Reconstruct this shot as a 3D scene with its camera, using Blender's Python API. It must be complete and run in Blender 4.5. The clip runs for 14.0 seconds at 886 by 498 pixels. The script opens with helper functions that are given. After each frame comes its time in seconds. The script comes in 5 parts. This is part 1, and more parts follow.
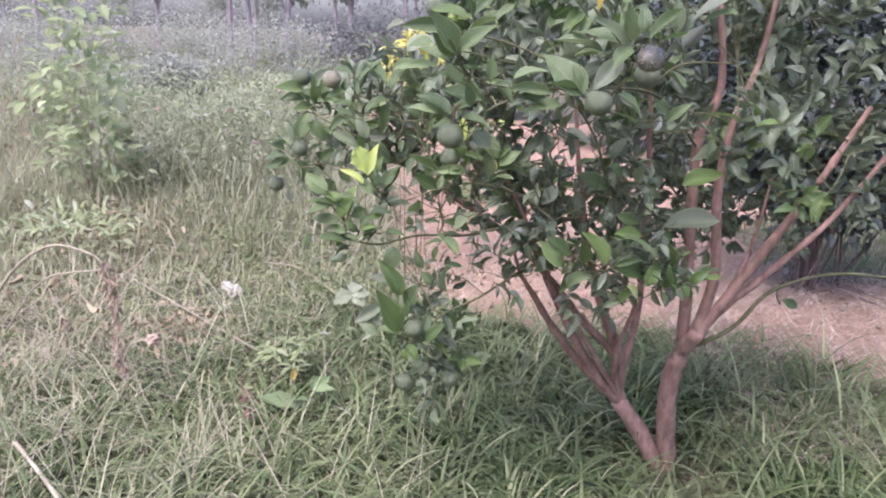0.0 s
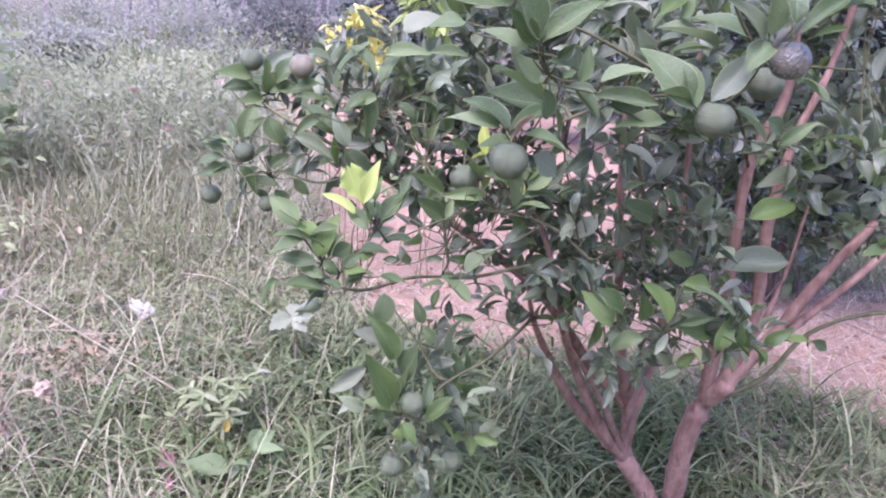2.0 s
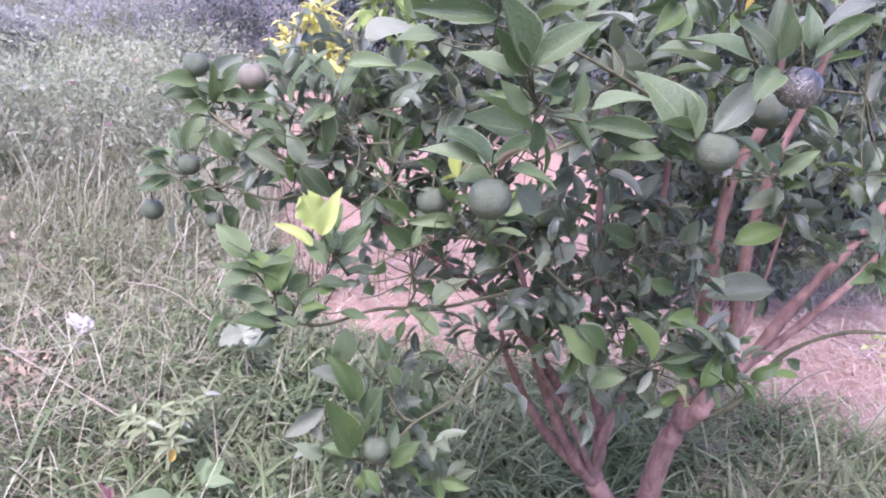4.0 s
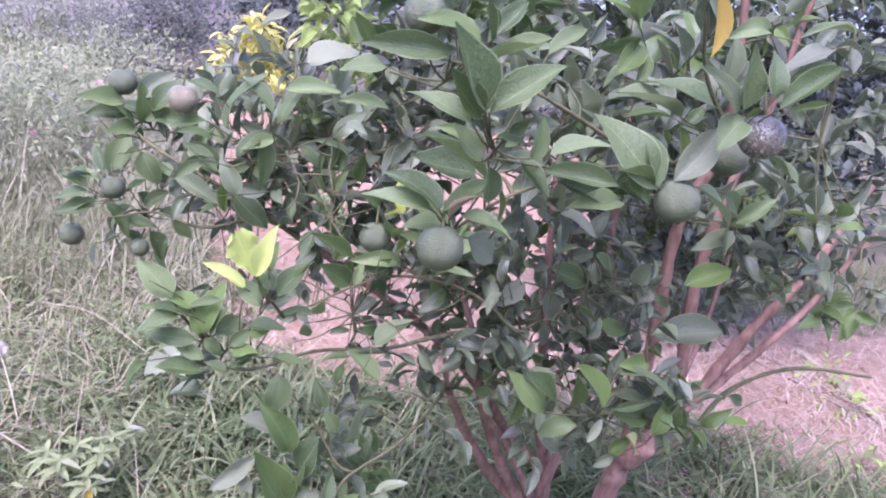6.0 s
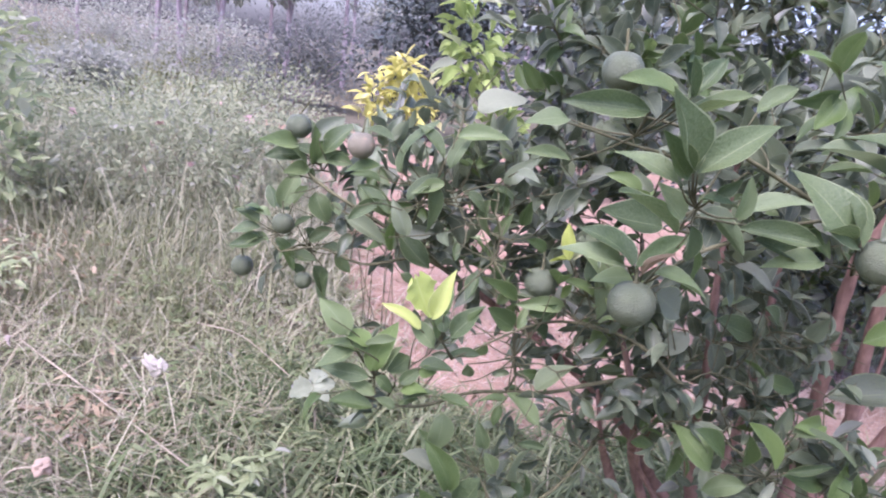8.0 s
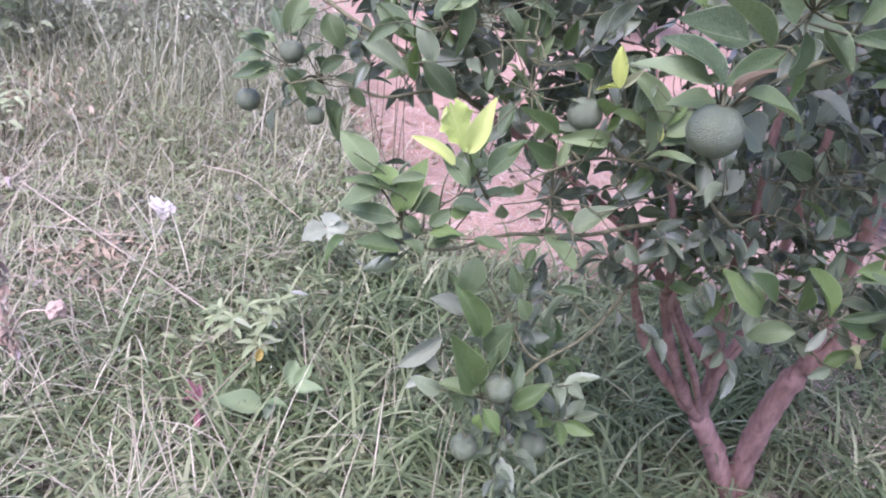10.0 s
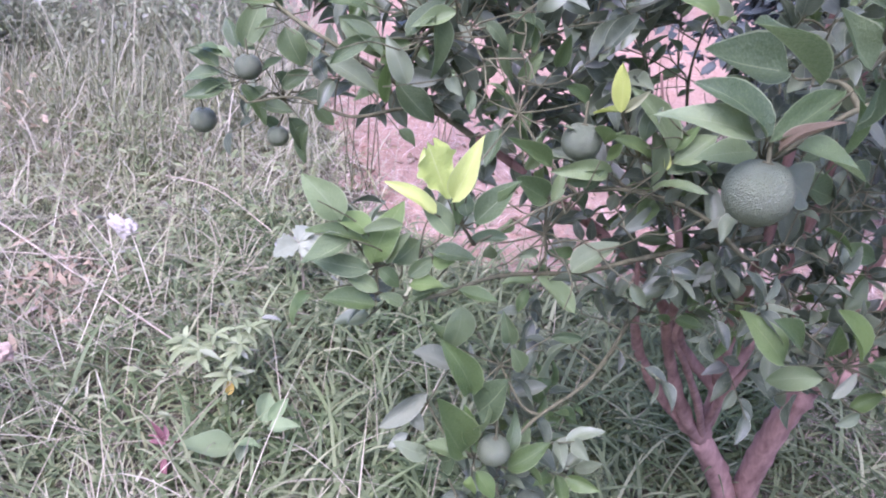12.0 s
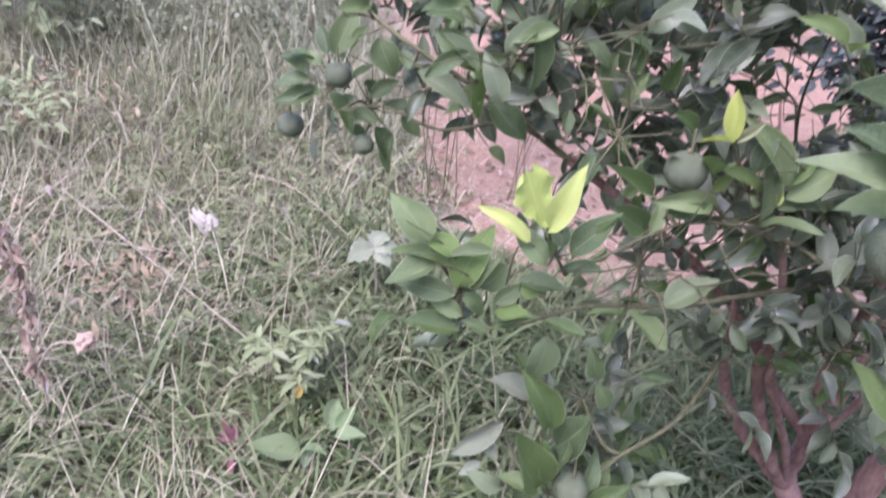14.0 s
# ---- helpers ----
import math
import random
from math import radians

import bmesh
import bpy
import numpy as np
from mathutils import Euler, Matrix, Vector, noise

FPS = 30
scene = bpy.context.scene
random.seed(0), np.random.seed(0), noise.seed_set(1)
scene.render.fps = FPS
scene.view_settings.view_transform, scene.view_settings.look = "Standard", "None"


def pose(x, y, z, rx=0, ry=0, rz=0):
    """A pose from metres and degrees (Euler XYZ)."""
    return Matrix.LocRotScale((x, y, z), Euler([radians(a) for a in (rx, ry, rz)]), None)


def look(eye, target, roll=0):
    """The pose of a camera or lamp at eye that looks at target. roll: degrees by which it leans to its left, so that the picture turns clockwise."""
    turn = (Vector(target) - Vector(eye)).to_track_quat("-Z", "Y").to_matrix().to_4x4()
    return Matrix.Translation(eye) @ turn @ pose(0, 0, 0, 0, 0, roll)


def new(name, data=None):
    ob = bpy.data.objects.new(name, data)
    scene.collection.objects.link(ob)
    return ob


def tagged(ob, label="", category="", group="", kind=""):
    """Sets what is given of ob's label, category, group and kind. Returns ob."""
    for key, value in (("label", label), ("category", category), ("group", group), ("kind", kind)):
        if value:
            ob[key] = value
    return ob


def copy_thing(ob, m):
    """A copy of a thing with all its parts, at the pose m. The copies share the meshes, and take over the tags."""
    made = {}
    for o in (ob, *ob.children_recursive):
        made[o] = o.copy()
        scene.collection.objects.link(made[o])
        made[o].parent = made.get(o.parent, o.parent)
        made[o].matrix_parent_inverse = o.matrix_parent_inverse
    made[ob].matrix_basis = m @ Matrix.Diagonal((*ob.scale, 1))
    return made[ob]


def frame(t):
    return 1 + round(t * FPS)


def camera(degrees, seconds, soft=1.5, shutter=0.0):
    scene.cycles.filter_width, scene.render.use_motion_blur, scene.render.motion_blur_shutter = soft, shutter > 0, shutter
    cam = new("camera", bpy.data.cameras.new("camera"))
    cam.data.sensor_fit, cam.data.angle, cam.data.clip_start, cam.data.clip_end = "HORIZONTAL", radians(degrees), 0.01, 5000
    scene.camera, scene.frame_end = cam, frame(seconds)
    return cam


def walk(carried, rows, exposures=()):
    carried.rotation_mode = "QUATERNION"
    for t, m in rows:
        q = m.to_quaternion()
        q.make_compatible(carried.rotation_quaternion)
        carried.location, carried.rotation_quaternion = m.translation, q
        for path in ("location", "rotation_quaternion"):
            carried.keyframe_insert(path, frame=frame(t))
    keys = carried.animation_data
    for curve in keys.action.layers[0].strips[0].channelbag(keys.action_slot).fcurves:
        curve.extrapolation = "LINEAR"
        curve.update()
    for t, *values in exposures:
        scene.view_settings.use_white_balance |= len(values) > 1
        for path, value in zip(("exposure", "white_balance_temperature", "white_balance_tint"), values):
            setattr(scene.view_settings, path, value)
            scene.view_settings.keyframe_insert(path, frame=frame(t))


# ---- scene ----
cam = camera(62.1, 14.0, 2.0, 0.4)
PATH = [
    (0, (0.13, -0.203, 1.54), (0.046, 1.715, 0.979), 1.8),
    (0.5, (0.158, -0.193, 1.535), (0.021, 1.717, 0.959), 1.4),
    (1, (0.122, -0.143, 1.49), (0.099, 1.771, 0.909), 5.1),
    (1.5, (0.024, 0.126, 1.5), (0.12, 2.047, 0.95), 3.6),
    (2, (-0.136, 0.365, 1.515), (0.036, 2.269, 0.928), 4.7),
    (2.5, (-0.151, 0.481, 1.523), (0.078, 2.367, 0.898), 6.9),
    (3, (-0.15, 0.503, 1.542), (0.127, 2.392, 0.948), 6.0),
    (5.3, (-0.154, 0.597, 1.557), (0.199, 2.471, 0.955), 6.8),
    (5.5, (-0.144, 0.608, 1.562), (0.249, 2.483, 0.985), 6.8),
    (6, (-0.148, 0.628, 1.571), (0.301, 2.499, 1.028), 8.1),
    (6.5, (-0.178, 0.627, 1.586), (0.086, 2.529, 1.026), 7.9),
    (7, (-0.219, 0.631, 1.578), (-0.146, 2.545, 1.001), 6.9),
    (7.5, (-0.236, 0.637, 1.581), (-0.238, 2.556, 1.018), 7.2),
    (8, (-0.254, 0.63, 1.591), (-0.116, 2.559, 1.085), 7.5),
    (8.5, (-0.278, 0.663, 1.535), (-0.065, 2.501, 0.776), 9.4),
    (8.7, (-0.288, 0.663, 1.52), (-0.087, 2.468, 0.681), 9.5),
    (11, (-0.292, 0.864, 1.533), (-0.096, 2.637, 0.628), 7.0),
    (11.5, (-0.289, 0.907, 1.544), (-0.057, 2.672, 0.631), 7.1),
    (12, (-0.289, 0.945, 1.541), (-0.06, 2.704, 0.616), 7.0),
    (12.5, (-0.287, 0.958, 1.538), (-0.085, 2.713, 0.601), 6.6),
    (13, (-0.282, 0.974, 1.548), (-0.07, 2.754, 0.662), 6.8),
    (13.5, (-0.298, 0.978, 1.566), (-0.25, 2.812, 0.769), 7.2),
    (14, (-0.318, 1.0, 1.544), (-0.272, 2.767, 0.607), 7.6),
]
walk(cam, [(t, look(eye, target, roll)) for t, eye, target, roll in PATH], [
    (0.0, 1.54, 5690, 31), (1.5, 1.68, 5370, 42), (3.0, 1.76, 5300, 47), (6.5, 1.76, 5330, 47), (7.5, 1.64, 5420, 44), (8.5, 1.62, 5450, 42),
    (11.0, 1.73, 5160, 46), (12.5, 1.74, 5150, 49), (13.5, 1.74, 5200, 47), (14.0, 1.52, 5410, 40)])

# ---- light ----
GZ = -0.12                      # height of the soil


def ground_z(x, y):
    """The soil's height: a slight fall to the east and a watering hollow round the tree."""
    return GZ - 0.02 * np.clip(x, -4, 4) - 0.11 * np.exp(-((x - 0.95) ** 2 + (y - 2.45) ** 2) / 0.22)


world = bpy.data.worlds.new("hazy_day")
scene.world = world
world.use_nodes = True
wn, wl = world.node_tree.nodes, world.node_tree.links
sky = wn.new("ShaderNodeTexSky")
sky.sky_type, sky.sun_disc = "NISHITA", False
sky.sun_elevation, sky.sun_rotation = radians(59), radians(-145)
sky.dust_density, sky.air_density, sky.ozone_density = 4.0, 1.0, 1.2
wl.new(sky.outputs[0], wn["Background"].inputs[0])
wn["Background"].inputs[1].default_value = 0.15
sun = new("sun", bpy.data.lights.new("sun", "SUN"))
sun.data.energy, sun.data.angle, sun.data.color = 1.9, radians(46), (1.0, 0.96, 0.91)
sun.matrix_world = look((-2.2, -3.2, 6.5), (0, 0, 0))


# ---- materials ----
class Nodes:
    def __init__(self, name):
        self.mat = bpy.data.materials.new(name)
        self.mat.use_nodes = True
        self.t = self.mat.node_tree
        self.bsdf = self.t.nodes["Principled BSDF"]

    def add(self, kind, **values):
        n = self.t.nodes.new(kind)
        for k, v in values.items():
            n.inputs[k.replace("_", " ")].default_value = v
        return n

    def link(self, a, b):
        self.t.links.new(a, b)

    def noise(self, scale, detail=4.0, rough=0.6, space="Object"):
        n = self.add("ShaderNodeTexNoise", Scale=scale, Detail=detail, Roughness=rough)
        self.link(self.add("ShaderNodeTexCoord").outputs[space], n.inputs["Vector"])
        return n.outputs["Fac"]

    def ramp(self, fac, stops):
        r = self.t.nodes.new("ShaderNodeValToRGB")
        e = r.color_ramp.elements
        while len(e) < len(stops):
            e.new(0.5)
        for s, (p, c) in zip(e, stops):
            s.position, s.color = p, (*c, 1)
        self.link(fac, r.inputs[0])
        return r.outputs[0]

    def mix(self, fac, a, b, blend="MIX"):
        m = self.t.nodes.new("ShaderNodeMix")
        m.data_type, m.blend_type = "RGBA", blend
        for sock, v in ((m.inputs[0], fac), (m.inputs[6], a), (m.inputs[7], b)):
            if isinstance(v, (int, float)):
                sock.default_value = v
            elif isinstance(v, tuple):
                sock.default_value = (*v, 1)
            else:
                self.link(v, sock)
        return m.outputs[2]

    def math(self, op, a, b=0.0):
        m = self.t.nodes.new("ShaderNodeMath")
        m.operation = op
        for sock, v in zip(m.inputs, (a, b)):
            if isinstance(v, (int, float)):
                sock.default_value = v
            else:
                self.link(v, sock)
        return m.outputs[0]

    def chance(self):
        """A random value for each object and each loose piece of a mesh."""
        a = self.add("ShaderNodeObjectInfo").outputs["Random"]
        b = self.add("ShaderNodeNewGeometry").outputs["Random Per Island"]
        return self.math("FRACT", self.math("ADD", a, b))

    def bump(self, height, strength, distance):
        b = self.add("ShaderNodeBump", Strength=strength, Distance=distance)
        self.link(height, b.inputs["Height"])
        self.link(b.outputs[0], self.bsdf.inputs["Normal"])

    def done(self, color, rough=0.6, specular=0.5):
        b = self.bsdf
        if isinstance(color, tuple):
            b.inputs["Base Color"].default_value = (*color, 1)
        else:
            self.link(color, b.inputs["Base Color"])
        b.inputs["Specular IOR Level"].default_value = specular
        if isinstance(rough, (int, float)):
            b.inputs["Roughness"].default_value = rough
        else:
            self.link(rough, b.inputs["Roughness"])
        return self.mat

    def thin(self, color, share):
        """Lets part of the light through a leaf or blade."""
        out = self.t.nodes["Material Output"]
        tr = self.add("ShaderNodeBsdfTranslucent")
        self.link(color, tr.inputs["Color"])
        m = self.add("ShaderNodeMixShader", Fac=share)
        self.link(self.bsdf.outputs[0], m.inputs[1])
        self.link(tr.outputs[0], m.inputs[2])
        self.link(m.outputs[0], out.inputs["Surface"])


def leaf_material(name, dark, light, vein, rough=0.36, share=0.22, specular=0.5, veins=0.35, spots=0.05):
    n = Nodes(name)
    uv = n.add("ShaderNodeUVMap")
    sep = n.add("ShaderNodeSeparateXYZ")
    n.link(uv.outputs[0], sep.inputs[0])
    u, v = sep.outputs[0], sep.outputs[1]
    across = n.math("ABSOLUTE", n.math("SUBTRACT", u, 0.5))
    rib = n.math("LESS_THAN", across, 0.016)
    slant = n.math("SUBTRACT", n.math("MULTIPLY", v, 11.0), n.math("MULTIPLY", across, 7.0))
    side = n.math("LESS_THAN", n.math("ABSOLUTE", n.math("SUBTRACT", n.math("FRACT", slant), 0.5)), 0.06)
    # dusty grey end tone, with the sky's lilac sheen put into the colour
    grey = tuple(0.4 * c + 0.6 * g * sum(light) / 3 for c, g in zip(light, (0.97, 0.9, 0.95)))
    col = n.ramp(n.chance(), [(0.0, dark), (0.55, tuple(0.5 * (a + b) for a, b in zip(dark, light))), (0.74, light), (0.84, tuple(1.12 * c for c in light)), (1.0, grey)])
    blot = n.noise(45.0, 3.0)
    col = n.mix(n.ramp(blot, [(0.42, (0, 0, 0)), (0.75, (0.35, 0.35, 0.35))]), col, tuple(0.5 * (a + b) for a, b in zip(light, vein)))
    col = n.mix(n.math("MULTIPLY", side, veins * 0.22), col, vein)
    col = n.mix(n.math("MULTIPLY", rib, veins * 0.9), col, vein)
    rim = n.math("GREATER_THAN", across, 0.472)
    col = n.mix(n.math("MULTIPLY", rim, min(0.8, veins * 2)), col, vein)
    fleck = n.ramp(n.noise(160.0, 2.0), [(0.70, (0, 0, 0)), (0.76, (1, 1, 1))])
    col = n.mix(n.math("MULTIPLY", fleck, spots), col, (0.22, 0.15, 0.08))
    swell = n.math("MULTIPLY", n.noise(24.0, 1.0), 3.2)
    n.bump(n.math("ADD", n.math("ADD", n.math("MULTIPLY", side, -0.5), n.math("MULTIPLY", n.noise(220.0, 2.0), 0.6)), swell), 0.4, 0.0022)
    n.thin(col, share)
    gloss = n.math("MULTIPLY", n.math("FRACT", n.math("MULTIPLY", n.chance(), 7.3)), 0.34)
    return n.done(col, n.math("ADD", n.math("ADD", rough, gloss), n.math("MULTIPLY", blot, 0.15)), specular)


def blade_material(name, stops, rough=0.55, share=0.3):
    n = Nodes(name)
    col = n.ramp(n.chance(), stops)
    patch = n.noise(1.7, 3.0)
    col = n.mix(n.ramp(patch, [(0.35, (0, 0, 0)), (0.7, (0.35, 0.35, 0.35))]), col, stops[-1][1])
    n.thin(col, share)
    return n.done(col, rough, 0.3)


LEAF = leaf_material("citrus_leaf", (0.052, 0.072, 0.038), (0.158, 0.196, 0.098), (0.29, 0.32, 0.19), rough=0.25, share=0.38, specular=0.6, veins=0.42)
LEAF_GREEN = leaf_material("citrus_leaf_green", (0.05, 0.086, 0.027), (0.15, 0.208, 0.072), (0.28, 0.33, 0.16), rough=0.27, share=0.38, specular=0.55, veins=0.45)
LEAF_MID = leaf_material("citrus_leaf_fresh", (0.054, 0.094, 0.024), (0.118, 0.178, 0.046), (0.23, 0.28, 0.12), rough=0.26, share=0.36, veins=0.34)
LEAF_BRIGHT = leaf_material("citrus_leaf_bright", (0.085, 0.145, 0.03), (0.15, 0.225, 0.05), (0.24, 0.3, 0.12), share=0.38, veins=0.4)
LEAF_LIME = leaf_material("citrus_leaf_lime", (0.3, 0.38, 0.06), (0.4, 0.46, 0.09), (0.5, 0.52, 0.2), rough=0.42, share=0.4)
LEAF_YOUNG = leaf_material("citrus_leaf_young", (0.40, 0.49, 0.11), (0.48, 0.55, 0.15), (0.58, 0.62, 0.26), rough=0.4, share=0.45, spots=0.1)
LEAF_OLD = leaf_material("citrus_leaf_yellowed", (0.47, 0.33, 0.06), (0.52, 0.38, 0.08), (0.6, 0.45, 0.1), rough=0.45, share=0.35)
LEAF_YELLOW = leaf_material("yellow_leaf", (0.49, 0.47, 0.11), (0.6, 0.57, 0.16), (0.64, 0.6, 0.26), rough=0.5, share=0.4)
# near-black greens: the deep shade of the trees behind is in the colour
LEAF_SHADED = leaf_material("shaded_orchard_leaf", (0.025, 0.034, 0.029), (0.047, 0.064, 0.048), (0.08, 0.1, 0.07), share=0.15)
WEED = leaf_material("weed_leaf", (0.13, 0.19, 0.075), (0.22, 0.28, 0.13), (0.26, 0.32, 0.16), rough=0.6, share=0.35, specular=0.3)
SAGE_LEAF = leaf_material("sage_leaf", (0.18, 0.22, 0.095), (0.27, 0.31, 0.15), (0.3, 0.34, 0.2), rough=0.7, share=0.35, specular=0.2)
TALL_LEAF = leaf_material("tall_weed_leaf", (0.28, 0.335, 0.165), (0.40, 0.45, 0.24), (0.42, 0.46, 0.28), rough=0.8, share=0.5, specular=0.15)
LIME_LEAF = leaf_material("lime_shrub_leaf", (0.22, 0.30, 0.08), (0.34, 0.42, 0.13), (0.42, 0.48, 0.2), rough=0.6, share=0.45, specular=0.25)
SHRUB_LEAF = leaf_material("shrub_leaf", (0.22, 0.255, 0.145), (0.34, 0.36, 0.22), (0.33, 0.36, 0.21), rough=0.9, share=0.45, specular=0.1)
HERB_LEAF = leaf_material("herb_leaf", (0.155, 0.195, 0.085), (0.255, 0.29, 0.145), (0.27, 0.30, 0.16), rough=0.9, share=0.45, specular=0.1, veins=0.1)
PALE_LEAF = leaf_material("pale_leaf", (0.19, 0.215, 0.135), (0.28, 0.31, 0.2), (0.3, 0.32, 0.22), rough=0.85, share=0.3, specular=0.12)
BROWN_LEAF = leaf_material("withered_leaf", (0.2, 0.152, 0.088), (0.335, 0.268, 0.16), (0.4, 0.33, 0.22), rough=0.8, share=0.15, specular=0.2)
PINK_LEAF = leaf_material("dry_pink_leaf", (0.26, 0.19, 0.125), (0.4, 0.3, 0.21), (0.46, 0.36, 0.26), rough=0.85, share=0.3, specular=0.15)
RED_LEAF = leaf_material("red_leaf", (0.16, 0.065, 0.06), (0.23, 0.1, 0.095), (0.28, 0.14, 0.13), rough=0.6, share=0.3)
# distance haze is put into these pale, low-contrast leaf greys
HAZE_LEAF = leaf_material("haze_leaf", (0.28, 0.295, 0.225), (0.35, 0.365, 0.285), (0.35, 0.365, 0.285), rough=1.0, share=0.5, specular=0.0, veins=0.0, spots=0.0)
# darker copy for the far hedge bushes that stand in shade
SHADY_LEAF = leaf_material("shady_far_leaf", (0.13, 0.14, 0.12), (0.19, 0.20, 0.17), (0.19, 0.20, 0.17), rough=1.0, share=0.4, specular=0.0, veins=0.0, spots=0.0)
PETAL = leaf_material("pink_petal", (0.52, 0.34, 0.31), (0.6, 0.42, 0.38), (0.62, 0.5, 0.44), rough=0.6, share=0.4, spots=0.0)

GRASS = blade_material("green_grass", [(0.0, (0.042, 0.065, 0.018)), (0.45, (0.076, 0.112, 0.034)), (0.85, (0.135, 0.175, 0.064)), (1.0, (0.3, 0.31, 0.16))])
GRASS_MIXED = blade_material("mixed_grass", [(0.0, (0.085, 0.115, 0.036)), (0.4, (0.158, 0.19, 0.07)), (0.75, (0.258, 0.272, 0.124)), (1.0, (0.385, 0.37, 0.225))])
DRY_MEADOW = blade_material("dry_meadow_grass", [(0.0, (0.13, 0.15, 0.075)), (0.4, (0.235, 0.245, 0.135)), (0.75, (0.36, 0.345, 0.215)), (1.0, (0.49, 0.455, 0.315))])
STRAW = blade_material("straw", [(0.0, (0.15, 0.13, 0.075)), (0.6, (0.275, 0.245, 0.15)), (1.0, (0.41, 0.38, 0.25))], 0.7, 0.15)
SOIL_STRAW = blade_material("soil_straw", [(0.0, (0.13, 0.088, 0.06)), (0.4, (0.24, 0.175, 0.125)), (0.75, (0.38, 0.29, 0.215)), (1.0, (0.56, 0.46, 0.36))], 0.8, 0.1)


def bark_material(name, dark, light, scale=1.0):
    n = Nodes(name)
    m = n.add("ShaderNodeMapping", Scale=(38 * scale, 38 * scale, 9 * scale))
    n.link(n.add("ShaderNodeTexCoord").outputs["Object"], m.inputs["Vector"])
    a = n.add("ShaderNodeTexNoise", Scale=1.0, Detail=6.0, Roughness=0.65)
    n.link(m.outputs[0], a.inputs["Vector"])
    big = n.noise(9.0 * scale, 3.0)
    col = n.ramp(a.outputs["Fac"], [(0.3, dark), (0.65, light)])
    col = n.mix(n.ramp(big, [(0.5, (0, 0, 0)), (0.75, (0.6, 0.6, 0.6))]), col, tuple(min(1, 1.5 * c) for c in light))
    n.bump(a.outputs["Fac"], 0.7, 0.005)
    return n.done(col, 0.9, 0.1)


BARK = bark_material("citrus_bark", (0.124, 0.073, 0.054), (0.295, 0.186, 0.14))
TWIG = bark_material("green_twig", (0.06, 0.065, 0.03), (0.12, 0.115, 0.06), 2.0)
DRY_STEM = bark_material("dry_stem", (0.18, 0.155, 0.10), (0.33, 0.29, 0.20), 2.0)
PALE_STEM = bark_material("pale_dry_stem", (0.21, 0.185, 0.115), (0.35, 0.31, 0.205), 2.0)
ORCHARD_BARK = bark_material("orchard_bark", (0.06, 0.045, 0.04), (0.14, 0.105, 0.09))
# bark paled to carry the haze on far trunks
HAZE_BARK = bark_material("haze_bark", (0.22, 0.18, 0.18), (0.34, 0.29, 0.29), 0.3)


def peel_material(name, dark, light, blemish, pores):
    n = Nodes(name)
    big = n.noise(26.0, 3.0)
    vor = n.add("ShaderNodeTexVoronoi", Scale=560.0)
    n.link(n.add("ShaderNodeTexCoord").outputs["Object"], vor.inputs["Vector"])
    col = n.ramp(big, [(0.3, dark), (0.7, light)])
    dots = n.ramp(vor.outputs["Distance"], [(0.0, (1, 1, 1)), (0.35, (0, 0, 0))])
    col = n.mix(n.math("MULTIPLY", dots, 0.35), col, tuple(1.5 * c for c in light))
    rust = n.ramp(n.noise(55.0, 5.0, 0.7), [(0.6, (0, 0, 0)), (0.68, (1, 1, 1))])
    col = n.mix(n.math("MULTIPLY", rust, blemish), col, (0.36, 0.25, 0.16))
    relief = n.math("ADD", n.math("MULTIPLY", vor.outputs["Distance"], pores), n.math("MULTIPLY", n.noise(190.0, 2.0), 0.35))
    n.bump(relief, 0.55, 0.0022)
    return n.done(col, 0.46, 0.42)


PEEL = peel_material("green_peel", (0.077, 0.096, 0.047), (0.116, 0.137, 0.072), 0.16, 2.2)


def russet_material():
    """Cracked, warty peel: dark furrows between small glossy pale bumps."""
    n = Nodes("russet_peel")
    warp = n.add("ShaderNodeTexNoise", Scale=240.0, Detail=3.0, Roughness=0.6)
    at = n.add("ShaderNodeTexCoord").outputs["Object"]
    n.link(at, warp.inputs["Vector"])
    vor = n.add("ShaderNodeTexVoronoi", Scale=270.0)
    n.link(n.mix(0.006, at, warp.outputs["Color"]), vor.inputs["Vector"])
    warts = n.ramp(vor.outputs["Distance"], [(0.15, (1, 1, 1)), (0.5, (0, 0, 0))])
    zone = n.ramp(n.noise(22.0, 3.0), [(0.36, (0.25, 0.25, 0.25)), (0.55, (1, 1, 1))])
    col = n.mix(n.math("MULTIPLY", warts, zone), (0.10, 0.095, 0.062), (0.36, 0.325, 0.235))
    n.bump(n.math("MULTIPLY", n.math("ADD", warts, n.math("MULTIPLY", warp.outputs["Fac"], 0.6)), zone), 1.0, 0.004)
    return n.done(col, 0.24, 0.9)


PEEL_RUSSET = russet_material()
PEEL_SCARRED = peel_material("scarred_peel", (0.14, 0.135, 0.08), (0.225, 0.2, 0.125), 0.9, 2.2)


def soil_material(name, a, b, c, scale):
    n = Nodes(name)
    co = n.noise(scale, 8.0, 0.7)
    fine = n.noise(scale * 14, 5.0, 0.7)
    col = n.mix(n.ramp(co, [(0.35, (0, 0, 0)), (0.65, (1, 1, 1))]), a, b)
    col = n.mix(n.ramp(fine, [(0.45, (0, 0, 0)), (0.7, (0.8, 0.8, 0.8))]), col, c)
    grit = n.ramp(n.noise(scale * 45, 3.0, 0.6), [(0.55, (0, 0, 0)), (0.72, (1, 1, 1))])
    col = n.mix(n.math("MULTIPLY", grit, 0.5), col, tuple(min(1.0, 1.5 * x) for x in b))
    n.bump(n.math("ADD", fine, co), 1.0, 0.03)
    return n.done(col, 0.95, 0.15)


